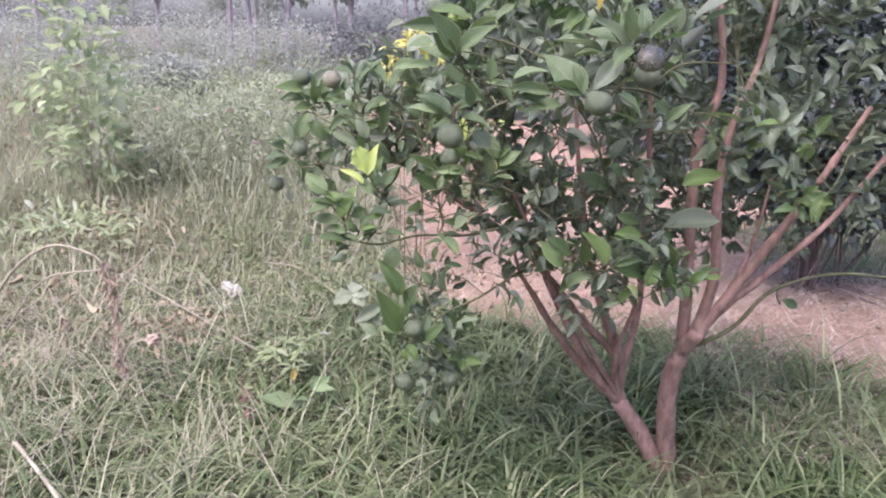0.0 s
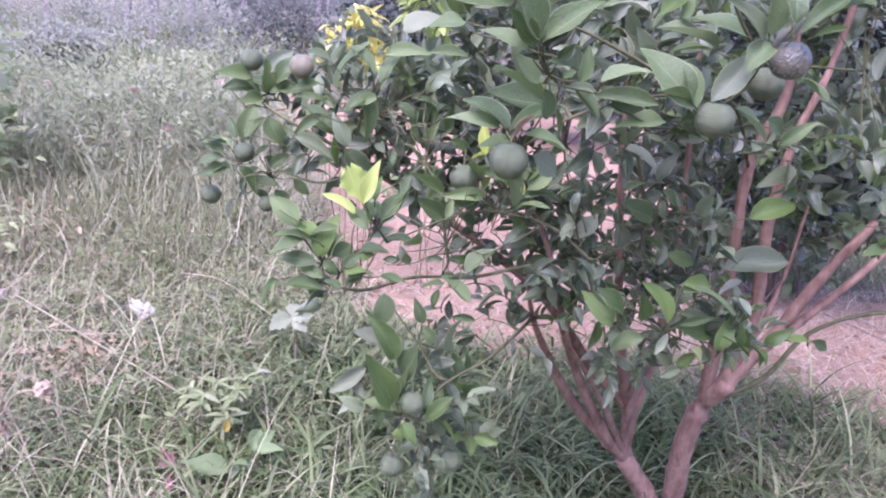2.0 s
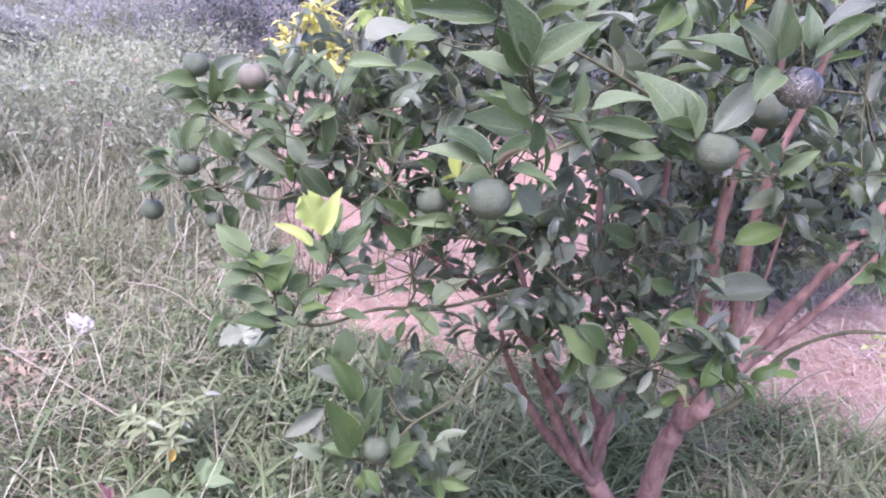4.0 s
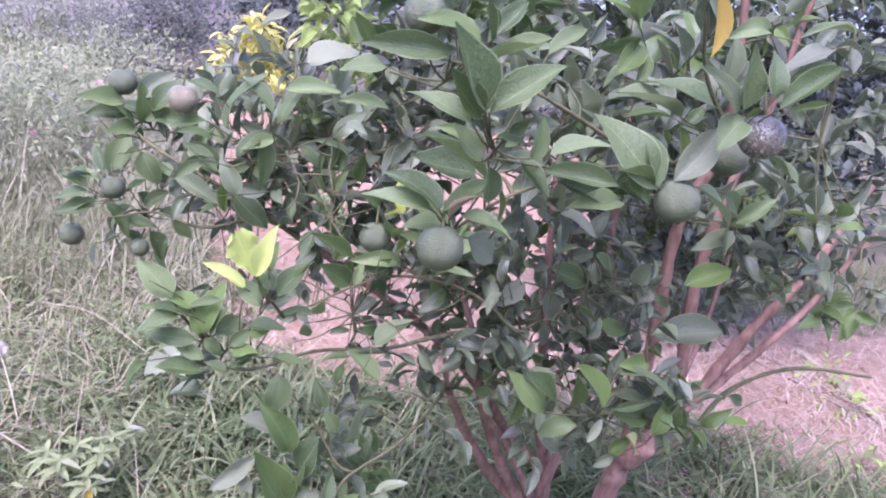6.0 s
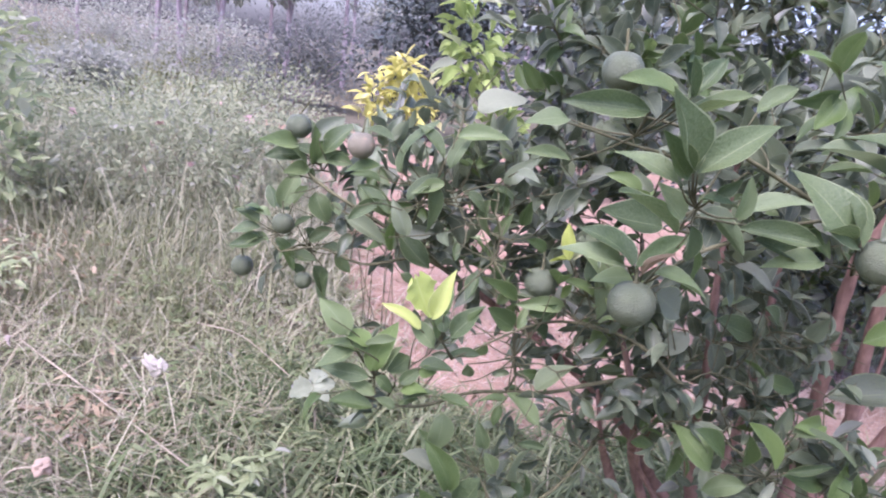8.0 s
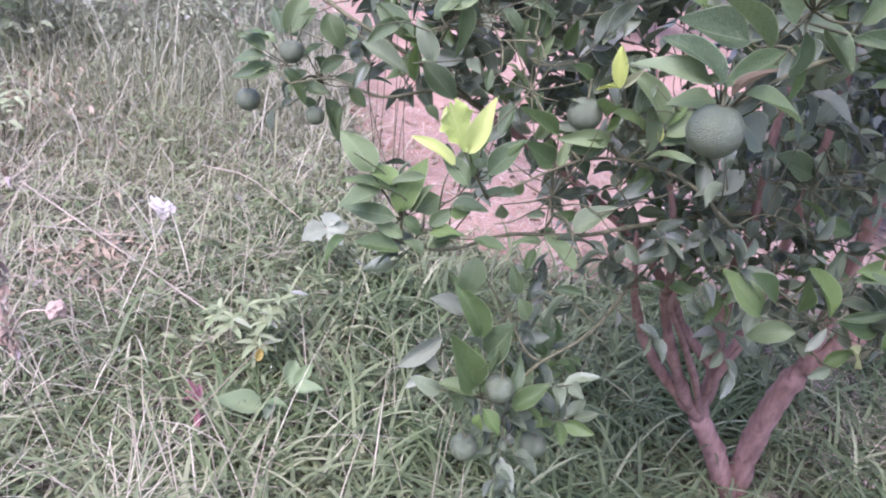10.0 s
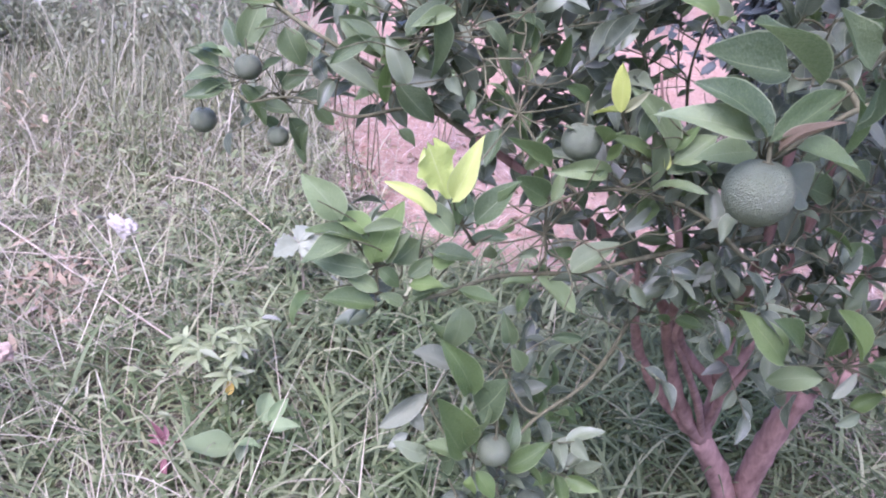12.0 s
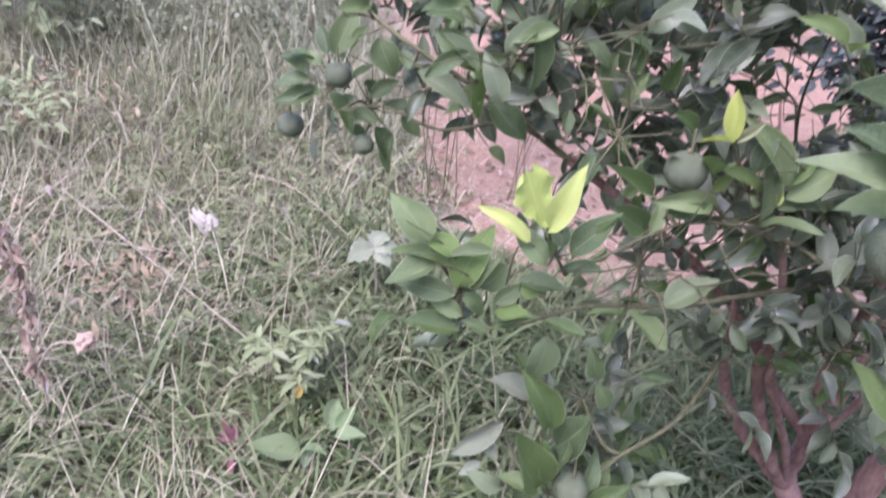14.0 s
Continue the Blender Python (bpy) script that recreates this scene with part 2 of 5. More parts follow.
SOIL = soil_material("red_soil", (0.285, 0.18, 0.118), (0.36, 0.25, 0.17), (0.205, 0.125, 0.082), 2.2)
LITTER = soil_material("meadow_soil", (0.085, 0.075, 0.045), (0.135, 0.12, 0.075), (0.19, 0.165, 0.105), 2.5)


def plain_material(name, a, b, scale, rough):
    n = Nodes(name)
    return n.done(n.mix(n.noise(scale), a, b), rough, 0.3)


SCRAP = plain_material("white_scrap", (0.28, 0.26, 0.2), (0.36, 0.335, 0.265), 60.0, 0.8)
HUSK = plain_material("bamboo_pole", (0.17, 0.125, 0.105), (0.27, 0.205, 0.17), 12.0, 0.7)


# ---- builders ----
def mesh_from(name, verts, faces, uvs=None, smooth=True):
    """A mesh from numpy arrays: verts (n, 3), faces (m, 3 or 4), uvs (n, 2) by vertex."""
    me = bpy.data.meshes.new(name)
    verts, faces = np.asarray(verts, np.float32), np.asarray(faces, np.int32)
    me.vertices.add(len(verts))
    me.vertices.foreach_set("co", verts.ravel())
    k = faces.shape[1]
    me.loops.add(faces.size)
    me.loops.foreach_set("vertex_index", faces.ravel())
    me.polygons.add(len(faces))
    me.polygons.foreach_set("loop_start", np.arange(0, faces.size, k, dtype=np.int32))
    me.polygons.foreach_set("use_smooth", np.full(len(faces), smooth))
    if uvs is not None:
        layer = me.uv_layers.new(name="UVMap")
        layer.data.foreach_set("uv", np.asarray(uvs, np.float32)[faces.ravel()].ravel())
    me.update(calc_edges=True)
    me.validate()
    return me


def piece(name, mesh, material, parent=None, label="", kind=""):
    if material.name not in mesh.materials:
        mesh.materials.append(material)
    ob = new(name, mesh)
    ob.parent = parent
    return tagged(ob, label, "", "", kind)


def thing(name, label, category, at=(0, 0, 0), group=""):
    ob = new(name)
    ob.empty_display_size = 0.05
    ob.location = at
    return tagged(ob, label, category, group)


def spline(points, steps=5):
    """Smooth points through the given ones (Catmull-Rom)."""
    p = np.array(points, float)
    q = np.vstack([2 * p[0] - p[1], p, 2 * p[-1] - p[-2]])
    t = np.linspace(0, 1, steps, endpoint=False)[:, None]
    out = []
    for a, b, c, d in zip(q, q[1:], q[2:], q[3:]):
        out.append(0.5 * (2 * b + (c - a) * t + (2 * a - 5 * b + 4 * c - d) * t ** 2 + (3 * b - a - 3 * c + d) * t ** 3))
    return np.vstack([*out, p[-1:]])


def tube_arrays(points, r0, r1, sides=8, knots=0.0, seed=0):
    """Vertices and faces of a tapered round stem along the points, closed at its end."""
    rng = np.random.default_rng(seed)
    p = np.array(points, float)
    d = np.gradient(p, axis=0)
    d /= np.linalg.norm(d, axis=1)[:, None] + 1e-9
    ref = np.where(np.abs(d[:, 2:]) > 0.9, (1.0, 0, 0), (0, 0, 1.0))
    u = np.cross(d, ref)
    u /= np.linalg.norm(u, axis=1)[:, None]
    w = np.cross(d, u)
    n = len(p)
    r = np.linspace(r0, r1, n) * (1 + knots * rng.normal(size=n))
    p = np.vstack([p, p[-1] + d[-1] * r1 * 0.55, p[-1] + d[-1] * r1 * 0.75])
    u, w = np.vstack([u, u[-1:], u[-1:]]), np.vstack([w, w[-1:], w[-1:]])
    r = np.concatenate([r, (0.75 * r[-1], 0.02 * r[-1])])
    n += 2
    a = np.linspace(0, 2 * np.pi, sides, endpoint=False)
    wob = 1 + knots * 0.6 * rng.normal(size=(n, sides))
    v = p[:, None] + (r[:, None] * wob)[..., None] * (np.cos(a)[None, :, None] * u[:, None] + np.sin(a)[None, :, None] * w[:, None])
    i, j = np.meshgrid(np.arange(n - 1), np.arange(sides), indexing="ij")
    k = (j + 1) % sides
    f = np.stack([i * sides + j, i * sides + k, (i + 1) * sides + k, (i + 1) * sides + j], -1).reshape(-1, 4)
    return v.reshape(-1, 3), f


def join_arrays(chunks):
    vs, fs, at = [], [], 0
    for v, f in chunks:
        vs.append(v)
        fs.append(f + at)
        at += len(v)
    return np.vstack(vs), np.vstack(fs)


def stem(name, points, r0, r1, material, parent=None, label="", sides=8, knots=0.05, seed=0, steps=5):
    v, f = tube_arrays(spline(points, steps), r0, r1, sides, knots, seed)
    return piece(name, mesh_from(name, v, f), material, parent, label)


def leaf_arrays(rows=6, cols=4, width=0.42, fold=0.25, droop=0.18, curl=0.0, wave=0.0, seed=0, tip=0.006, ruffle=0.0):
    """A unit leaf along +y with its upper side to +z, as (verts, faces, uvs)."""
    rng = np.random.default_rng(seed)
    y = np.linspace(0, 1, rows + 1)
    half = 0.5 * width * np.sin(np.pi * np.clip(y, 0, 1) ** 0.85) ** 0.8
    half = half * (1 + ruffle * np.sin(23 * y + seed))
    half[0], half[-1] = 0.012, tip
    x = np.linspace(-1, 1, cols + 1)
    X = x[None] * half[:, None]
    Z = np.abs(x)[None] * half[:, None] * fold * 2 - droop * (y ** 2)[:, None] + 0 * X
    Z += curl * (x[None] ** 2) * half[:, None]
    Z += wave * np.sin(7 * y + rng.uniform(0, 6))[:, None] * np.abs(x)[None] * np.where(x > 0, 1, -0.6)[None]
    X = X + 0.05 * np.sin(3 * y + rng.uniform(0, 6))[:, None] * y[:, None]
    Y = np.broadcast_to(y[:, None], X.shape) - 0.12 * droop * (y ** 2)[:, None]
    v = np.stack([X, Y, Z], -1).reshape(-1, 3)
    uv = np.stack(np.broadcast_arrays((x[None] + 1) / 2, y[:, None]), -1).reshape(-1, 2)
    i, j = np.meshgrid(np.arange(rows), np.arange(cols), indexing="ij")
    c = cols + 1
    f = np.stack([i * c + j, i * c + j + 1, (i + 1) * c + j + 1, (i + 1) * c + j], -1).reshape(-1, 4)
    return v, f, uv


def leaf_frame(base, way, up):
    """Rows x, y, z of a leaf that grows from base along way with its face to up."""
    y = way / (np.linalg.norm(way) + 1e-9)
    x = np.cross(y, up)
    x /= np.linalg.norm(x) + 1e-9
    return np.stack([x, y, np.cross(x, y)])


class LeafCloud:
    """Many leaves gathered into one mesh."""
    def __init__(self, variants):
        self.variants, self.v, self.f, self.uv, self.at = variants, [], [], [], 0

    def add(self, base, way, up, size, which=0):
        v, f, uv = self.variants[which % len(self.variants)]
        self.v.append(np.asarray(base) + size * v @ leaf_frame(base, np.asarray(way, float), np.asarray(up, float)))
        self.f.append(f + self.at)
        self.uv.append(uv)
        self.at += len(v)

    def put(self, name, material, parent=None, label="", kind="stuff"):
        me = mesh_from(name, np.vstack(self.v), np.vstack(self.f), np.vstack(self.uv))
        return piece(name, me, material, parent, label, kind)


def blades(count, place, length, width, lean, rng, segments=4, base=0.0, droop=(0.3, 1.0)):
    """Curved grass blades: place(n) gives n x, y pairs. Returns vertices and faces."""
    xy = place(count)
    n = len(xy)
    L, w = rng.uniform(*length, n), rng.uniform(*width, n)
    a = rng.uniform(0, 2 * np.pi, n)
    d = np.stack([np.cos(a), np.sin(a), 0 * a], 1)
    side = np.stack([-np.sin(a), np.cos(a), 0 * a], 1)
    tilt, bend = rng.uniform(*lean, n), rng.uniform(*droop, n)
    low = ground_z(xy[:, 0], xy[:, 1]) + base
    p = np.column_stack([xy, low])
    rows = []
    for k in range(segments + 1):
        s = k / segments
        half = 0.5 * w * (1 - s ** 2.2) * (0.6 + 0.4 * min(1, 3 * s)) + 0.0002
        rows.append(np.stack([p - side * half[:, None], p + side * half[:, None]], 1))
        ang = tilt + bend * (s + 0.5 / segments) * 1.5
        p = p + (L / segments)[:, None] * (np.sin(ang)[:, None] * d + np.cos(ang)[:, None] * (0, 0, 1.0))
        p[:, 2] = np.maximum(p[:, 2], low + 0.012)
    v = np.stack(rows, 1).reshape(-1, 3)
    o = np.arange(n)[:, None, None] * 2 * (segments + 1) + np.arange(segments)[None, :, None] * 2
    f = (o + np.array([0, 1, 3, 2])[None, None]).reshape(-1, 4)
    return v, f


CITRUS = [leaf_arrays(8, 4, 0.44, 0.26, 0.20, 0.15, 0.03, seed=1), leaf_arrays(8, 4, 0.48, 0.12, 0.42, 0.35, 0.055, seed=2),
          leaf_arrays(8, 4, 0.42, 0.48, 0.12, -0.25, 0.04, seed=3), leaf_arrays(8, 4, 0.47, 0.2, -0.14, 0.4, 0.06, seed=4),
          leaf_arrays(8, 4, 0.43, 0.32, 0.5, -0.3, 0.05, seed=5)]


def scalloped_leaf():
    """A broad blunt young leaf with a wavy, notched rim, laid out like leaf_arrays()."""
    v, f, uv = leaf_arrays(18, 8, 0.42, 0.0, 0.0, 0.0, 0.0, seed=21)
    x, y = 2 * uv[:, 0] - 1, uv[:, 1]
    half = 0.21 * np.interp(y, (0, 0.12, 0.35, 0.62, 0.82, 0.94, 1), (0.04, 0.22, 0.62, 1.0, 0.98, 0.72, 0.4))
    notch = 1 + (0.10 * np.sin(21 * y) + 0.07 * np.sin(37 * y + 1.0)) * x ** 2
    crest = 0.07 * np.sin(9 * x + 1.2) * np.clip((y - 0.6) / 0.4, 0, 1)
    lift = 0.05 * np.abs(x) + 0.035 * x ** 2 * np.sin(16 * y + 2 * np.sign(x)) + 0.03 * np.sin(5 * x) * y
    return np.stack([x * half * notch, y + crest, lift], -1), f, uv


RUFFLED = CITRUS + [scalloped_leaf()]
SMALL = [leaf_arrays(3, 2, 0.5, 0.25, 0.2, seed=6), leaf_arrays(3, 2, 0.4, 0.1, 0.35, seed=7), leaf_arrays(3, 2, 0.6, 0.3, 0.0, seed=8)]
NARROW = [leaf_arrays(4, 2, 0.26, 0.25, 0.25, seed=9), leaf_arrays(4, 2, 0.3, 0.2, 0.5, seed=10)]
CRUMPLED = [leaf_arrays(6, 4, 0.5, 0.5, 0.4, -1.2, 0.06, seed=11), leaf_arrays(6, 4, 0.4, 0.7, 0.7, 0.9, 0.05, seed=12)]


# ---- ground ----
def left_edge(y):
    return np.interp(y, (3.8, 4.04, 4.35, 5.14, 5.7, 9.0, 12.6, 16.0), (0.15, 0.03, -0.18, -0.43, -0.56, -1.25, -2.8, -4.0))


def front_edge(x):
    return np.interp(x, (-0.2, 0.45, 1.2, 1.87, 2.19, 2.9, 4.0, 9.0), (3.95, 3.86, 3.8, 3.59, 3.22, 2.75, 2.3, 2.0))


def soil_depth(x, y):
    """How far a point lies inside the bare soil (negative: in the grass)."""
    wob = 0.07 * np.sin(9 * x + 4 * y) + 0.06 * np.sin(13 * y - 5 * x)
    bed = np.minimum(x - left_edge(y), y - front_edge(x))
    strip = np.where((x > 2.5) & (y > 5.1), np.maximum(x - 2.5, 0) - 0.9 * np.maximum(y - 6.6, 0), -1.0)
    return np.minimum(bed, np.where(strip > 0, -strip, 9.0)) + wob


radii = np.concatenate([[0.0], np.geomspace(0.12, 900, 64)])
turns = np.linspace(0, 2 * np.pi, 72, endpoint=False)
gx, gy = (0.95 + radii[:, None] * np.cos(turns)).ravel(), (2.45 + radii[:, None] * np.sin(turns)).ravel()
gv = np.stack([gx, gy, ground_z(gx, gy) + 0.012 * np.sin(2.1 * gx) * np.cos(1.7 * gy) * np.exp(-np.hypot(gx, gy - 3) / 30)], -1)
gi, gj = np.meshgrid(np.arange(len(radii) - 1), np.arange(72), indexing="ij")
gk = (gj + 1) % 72
gf = np.stack([gi * 72 + gj, (gi + 1) * 72 + gj, (gi + 1) * 72 + gk, gi * 72 + gk], -1).reshape(-1, 4)
ground = piece("ground", mesh_from("ground", gv, gf), LITTER)
tagged(ground, "dull brown meadow soil with dry plant litter", "ground", "", "structure")

cell = 0.07
sx, sy = np.meshgrid(np.arange(-4.2, 9.0, cell), np.arange(2.0, 15.0, cell), indexing="ij")
deep = soil_depth(sx, sy)
lump = np.array([noise.fractal(Vector((2.3 * a, 2.3 * b, 0.4)), 0.9, 2.1, 5) for a, b in zip(sx.ravel(), sy.ravel())]).reshape(sx.shape)
sz = ground_z(sx, sy) + 0.012 + 0.05 * np.clip(deep * 3, 0, 1) * (0.6 + 0.6 * lump) - 0.05 * np.clip(-deep * 8, 0, 1)
keep = deep > -0.12
cx, cy = sx.shape
ci, cj = np.meshgrid(np.arange(cx - 1), np.arange(cy - 1), indexing="ij")
used = keep[:-1, :-1] & keep[1:, :-1] & keep[:-1, 1:] & keep[1:, 1:]
ids = (ci * cy + cj)[used]
sf = np.stack([ids, ids + cy, ids + cy + 1, ids + 1], -1)
bed = piece("bare_soil", mesh_from("bare_soil", np.stack([sx, sy, sz], -1).reshape(-1, 3), sf), SOIL)
tagged(bed, "bare pinkish red garden soil, dry and crumbly", "soil", "", "structure")

rng = np.random.default_rng(5)
cube = np.array([(x, y, z) for z in (-1, 1) for y in (-1, 1) for x in (-1, 1)], float)
cube_f = np.array([(0, 2, 3, 1), (4, 5, 7, 6), (0, 1, 5, 4), (2, 6, 7, 3), (0, 4, 6, 2), (1, 3, 7, 5)])
lumps = []
while len(lumps) < 1500:
    x, y = rng.uniform(-1.5, 4.0), rng.uniform(2.6, 8.5)
    if soil_depth(x, y) > 0.03:
        r = rng.gamma(2.0, 0.003) + 0.003
        turn = np.array(Euler(rng.uniform(0, 6, 3)).to_matrix())
        lumps.append((((cube * (1 + 0.35 * rng.normal(size=(8, 3)))) @ turn) * r * (1, 1, 0.7) + (x, y, ground_z(x, y) + 0.036), cube_f))
clods = piece("soil_clods", mesh_from("soil_clods", *join_arrays(lumps), smooth=False), SOIL)
tagged(clods, "small crumbs and clods of pinkish soil", "soil clods", "", "stuff")


# ---- grass ----
def scatter(x0, x1, y0, y1, grow=lambda x, y: np.ones_like(x), edge=0.02):
    """A function that gives n places in a rectangle, off the bare soil, where grow() is likely."""
    def place(n):
        p = rng.uniform((x0 - 0.4, y0 - 0.4), (x1 + 0.4, y1 + 0.4), (n, 2))
        x, y = p[:, 0], p[:, 1]
        rim = np.minimum(np.minimum(x - x0, x1 - x), np.minimum(y - y0, y1 - y)) + 0.25 * np.sin(3.1 * x) * np.sin(2.7 * y)
        ok = (rng.uniform(size=n) < np.clip((rim + 0.4) / 0.8, 0, 1))
        ok &= (soil_depth(x, y) < edge + 0.10 * rng.normal(size=n)) & (rng.uniform(size=n) < grow(x, y))
        return p[ok]
    return place


def by_trunk(x, y):
    """Thinner grass on the trodden litter beside the trunk."""
    return 1 - 0.97 * np.exp(-((x - 1.02) ** 2 / 0.045 + (y - 2.38) ** 2 / 0.08))


def tufted(x, y):
    return np.clip(0.62 + 0.5 * np.sin(5.1 * x + 1.3 * y) * np.sin(4.3 * y - 2.2 * x) + 0.25 * np.sin(17 * x) * np.sin(15 * y), 0.1, 1)


def grass_patch(name, jobs, material, label):
    v, f = join_arrays([blades(*j[:5], rng, *j[5:]) for j in jobs])
    tagged(piece(name, mesh_from(name, v, f), material), label, "grass", "", "stuff")


def tufts(place, each, spread):
    """Places gathered in tufts of some blades round the points of place()."""
    def gathered(n):
        c = place(max(1, n // each))
        return np.repeat(c, each, axis=0) + rng.normal(size=(len(c) * each, 2)) * spread
    return gathered


def around(x, y, wide):
    """Places that thin out round a point, off the bare soil."""
    def place(n):
        p = rng.normal(size=(n, 2)) * wide + (x, y)
        return p[(soil_depth(p[:, 0], p[:, 1]) < 0.02) & (rng.uniform(size=n) < by_trunk(p[:, 0], p[:, 1]))]
    return place


grass_patch("long_grass", [
    (15000, tufts(scatter(-1.3, 2.7, 1.4, 4.1, lambda x, y: by_trunk(x, y) * np.clip((x + 1.1) / 0.9, 0.1, 1)), 9, 0.025), (0.14, 0.36), (0.009, 0.016), (0.1, 0.9), 6, 0.0, (0.7, 2.0)),
    (5000, scatter(-0.8, 2.7, 1.5, 3.8, by_trunk), (0.24, 0.46), (0.009, 0.016), (0.1, 0.7), 6, 0.0, (0.7, 1.9)),
    (5500, tufts(scatter(-2.8, 0.4, 1.0, 2.5), 7, 0.03), (0.18, 0.44), (0.006, 0.013), (0.1, 0.9), 6, 0.0, (0.6, 1.9)),
    (9000, scatter(-1.5, 2.7, 1.5, 4.1, by_trunk), (0.06, 0.15), (0.009, 0.015), (0.3, 1.3), 4, 0.06, (0.5, 1.6)),
    (1500, scatter(-0.8, 3.5, 3.2, 6.0, edge=0.5), (0.04, 0.16), (0.004, 0.009), (0.1, 1.0), 3),
    (1500, tufts(scatter(1.15, 2.5, 2.2, 3.2), 8, 0.03), (0.34, 0.62), (0.007, 0.013), (0.05, 0.6), 7, 0.0, (0.6, 1.8)),
    (1300, scatter(1.3, 3.2, 2.5, 3.9, edge=0.7), (0.06, 0.22), (0.003, 0.007), (0.0, 0.8), 4),
    (6000, scatter(2.5, 6.0, 5.0, 9.0), (0.1, 0.3), (0.006, 0.012), (0.0, 0.8), 3)], GRASS, "lush green long-bladed grass arching under the tree")
meadow_jobs = [
    (22000, tufts(scatter(-3.6, -0.2, 1.5, 5.6, tufted), 8, 0.025), (0.10, 0.26), (0.006, 0.013), (0.2, 1.2), 4, 0.0, (0.5, 1.9)),
    (15000, scatter(-3.6, -0.2, 1.5, 5.6), (0.06, 0.18), (0.003, 0.007), (0.1, 1.2), 3, 0.0, (0.3, 1.4)),
    (19000, around(0.0, 1.0, 3.6), (0.08, 0.24), (0.006, 0.012), (0.0, 0.9), 3),
    (6000, tufts(scatter(-3.8, -0.4, 4.8, 6.3, tufted), 6, 0.06), (0.2, 0.55), (0.006, 0.013), (0.1, 1.0), 5, 0.0, (0.5, 1.9))]
meadow_jobs += [
    (3600, scatter(-4.0, -0.9, 5.0, 6.3, tufted), (0.4, 0.85), (0.003, 0.007), (0.0, 0.5), 5, 0.0, (0.1, 1.0)),
    (40000, tufts(scatter(-8.0, 0.0, 5.2, 15.0), 8, 0.04), (0.1, 0.3), (0.006, 0.014), (0.0, 0.9), 3, 0.0, (0.3, 1.4)),
    (30000, scatter(-26.0, 6.0, 13.0, 44.0), (0.3, 0.8), (0.02, 0.05), (0.0, 0.5), 2)]
grass_patch("meadow_grass", meadow_jobs, GRASS_MIXED, "mixed green and dry meadow grass")
grass_patch("tall_grass", [
    (4500, tufts(scatter(-3.6, -0.9, 5.6, 7.4), 6, 0.06), (0.7, 1.3), (0.004, 0.008), (0.0, 0.5), 6, 0.0, (0.4, 1.6)),
    (7000, tufts(scatter(-4.2, -0.7, 4.9, 7.6), 7, 0.05), (0.35, 0.8), (0.004, 0.009), (0.0, 0.8), 5, 0.0, (0.4, 1.5)),
    (9000, tufts(scatter(-3.8, -0.4, 4.0, 7.2, lambda x, y: tufted(x, y) * np.clip((y - 3.8) / 1.6, 0, 1)), 6, 0.06), (0.12, 0.5), (0.004, 0.010), (0.2, 1.3), 5, 0.0, (0.4, 1.8))], DRY_MEADOW, "tall half-dry grass on the slope before the bushes")
straw_jobs = [
    (1400, scatter(-3.6, -0.4, 1.5, 5.0, tufted), (0.2, 0.55), (0.0025, 0.0055), (0.5, 1.4), 5, 0.06, (0.0, 0.9)),
    (850, scatter(-3.6, -0.3, 1.5, 5.5, tufted), (0.12, 0.42), (0.002, 0.0045), (0.6, 1.4), 4, 0.08, (0.0, 0.7)),
    (700, scatter(-3.6, -0.95, 1.6, 3.2), (0.12, 0.40), (0.002, 0.0045), (0.6, 1.4), 4, 0.1, (0.0, 0.7)),
    (1700, scatter(-4.0, -0.7, 3.0, 5.6, tufted), (0.1, 0.4), (0.0025, 0.006), (0.5, 1.5), 3, 0.12, (0.0, 0.6)),
    (1700, tufts(scatter(-2.6, -1.0, 1.5, 3.3), 12, 0.05), (0.1, 0.32), (0.002, 0.0045), (0.6, 1.4), 4, 0.09, (0.0, 0.9))]
straw_jobs += [
    (900, around(-2.5, 4.75, 0.42), (0.12, 0.42), (0.0025, 0.006), (0.2, 1.5), 4, 0.04, (0.0, 1.2)),
    (900, scatter(-3.6, 0.2, 1.6, 6.0), (0.3, 0.55), (0.002, 0.004), (0.0, 0.6), 4, 0.0, (0.1, 0.7)),
    (160, scatter(0.0, 2.8, 1.6, 3.7), (0.2, 0.45), (0.002, 0.0035), (0.4, 1.3), 3, 0.05, (0.0, 0.3)),
    (700, lambda n: rng.uniform((0.85, 2.2), (1.3, 2.7), (n, 2)), (0.05, 0.16), (0.002, 0.004), (1.2, 1.57), 2, 0.02, (0.0, 0.1)),
    (3000, lambda n: rng.uniform((-0.5, 3.1), (4.0, 5.8), (n, 2)), (0.03, 0.2), (0.0015, 0.005), (1.2, 1.57), 2, 0.05, (0.0, 0.1))]
grass_patch("dry_straw", straw_jobs,
    STRAW, "dry pale straw stems lying in and over the grass")


def on_soil(n):
    p = rng.uniform((-0.5, 2.6), (4.5, 6.2), (n, 2))
    return p[soil_depth(p[:, 0], p[:, 1]) > -0.15]


grass_patch("soil_straw", [
    (10000, on_soil, (0.03, 0.12), (0.002, 0.005), (0.9, 1.57), 3, 0.075, (0.0, 0.5)),
    (900, on_soil, (0.15, 0.35), (0.002, 0.005), (1.1, 1.57), 3, 0.085, (0.0, 0.3)),
    (9000, lambda n: rng.uniform((1.3, 2.5), (4.6, 5.2), (n, 2)), (0.05, 0.22), (0.002, 0.005), (0.9, 1.57), 3, 0.075, (0.0, 0.6)),
    (350, on_soil, (0.04, 0.09), (0.006, 0.012), (0.8, 1.57), 2, 0.075, (0.0, 0.8))],
    SOIL_STRAW, "reddish and pale dry straw strewn over the bare soil")


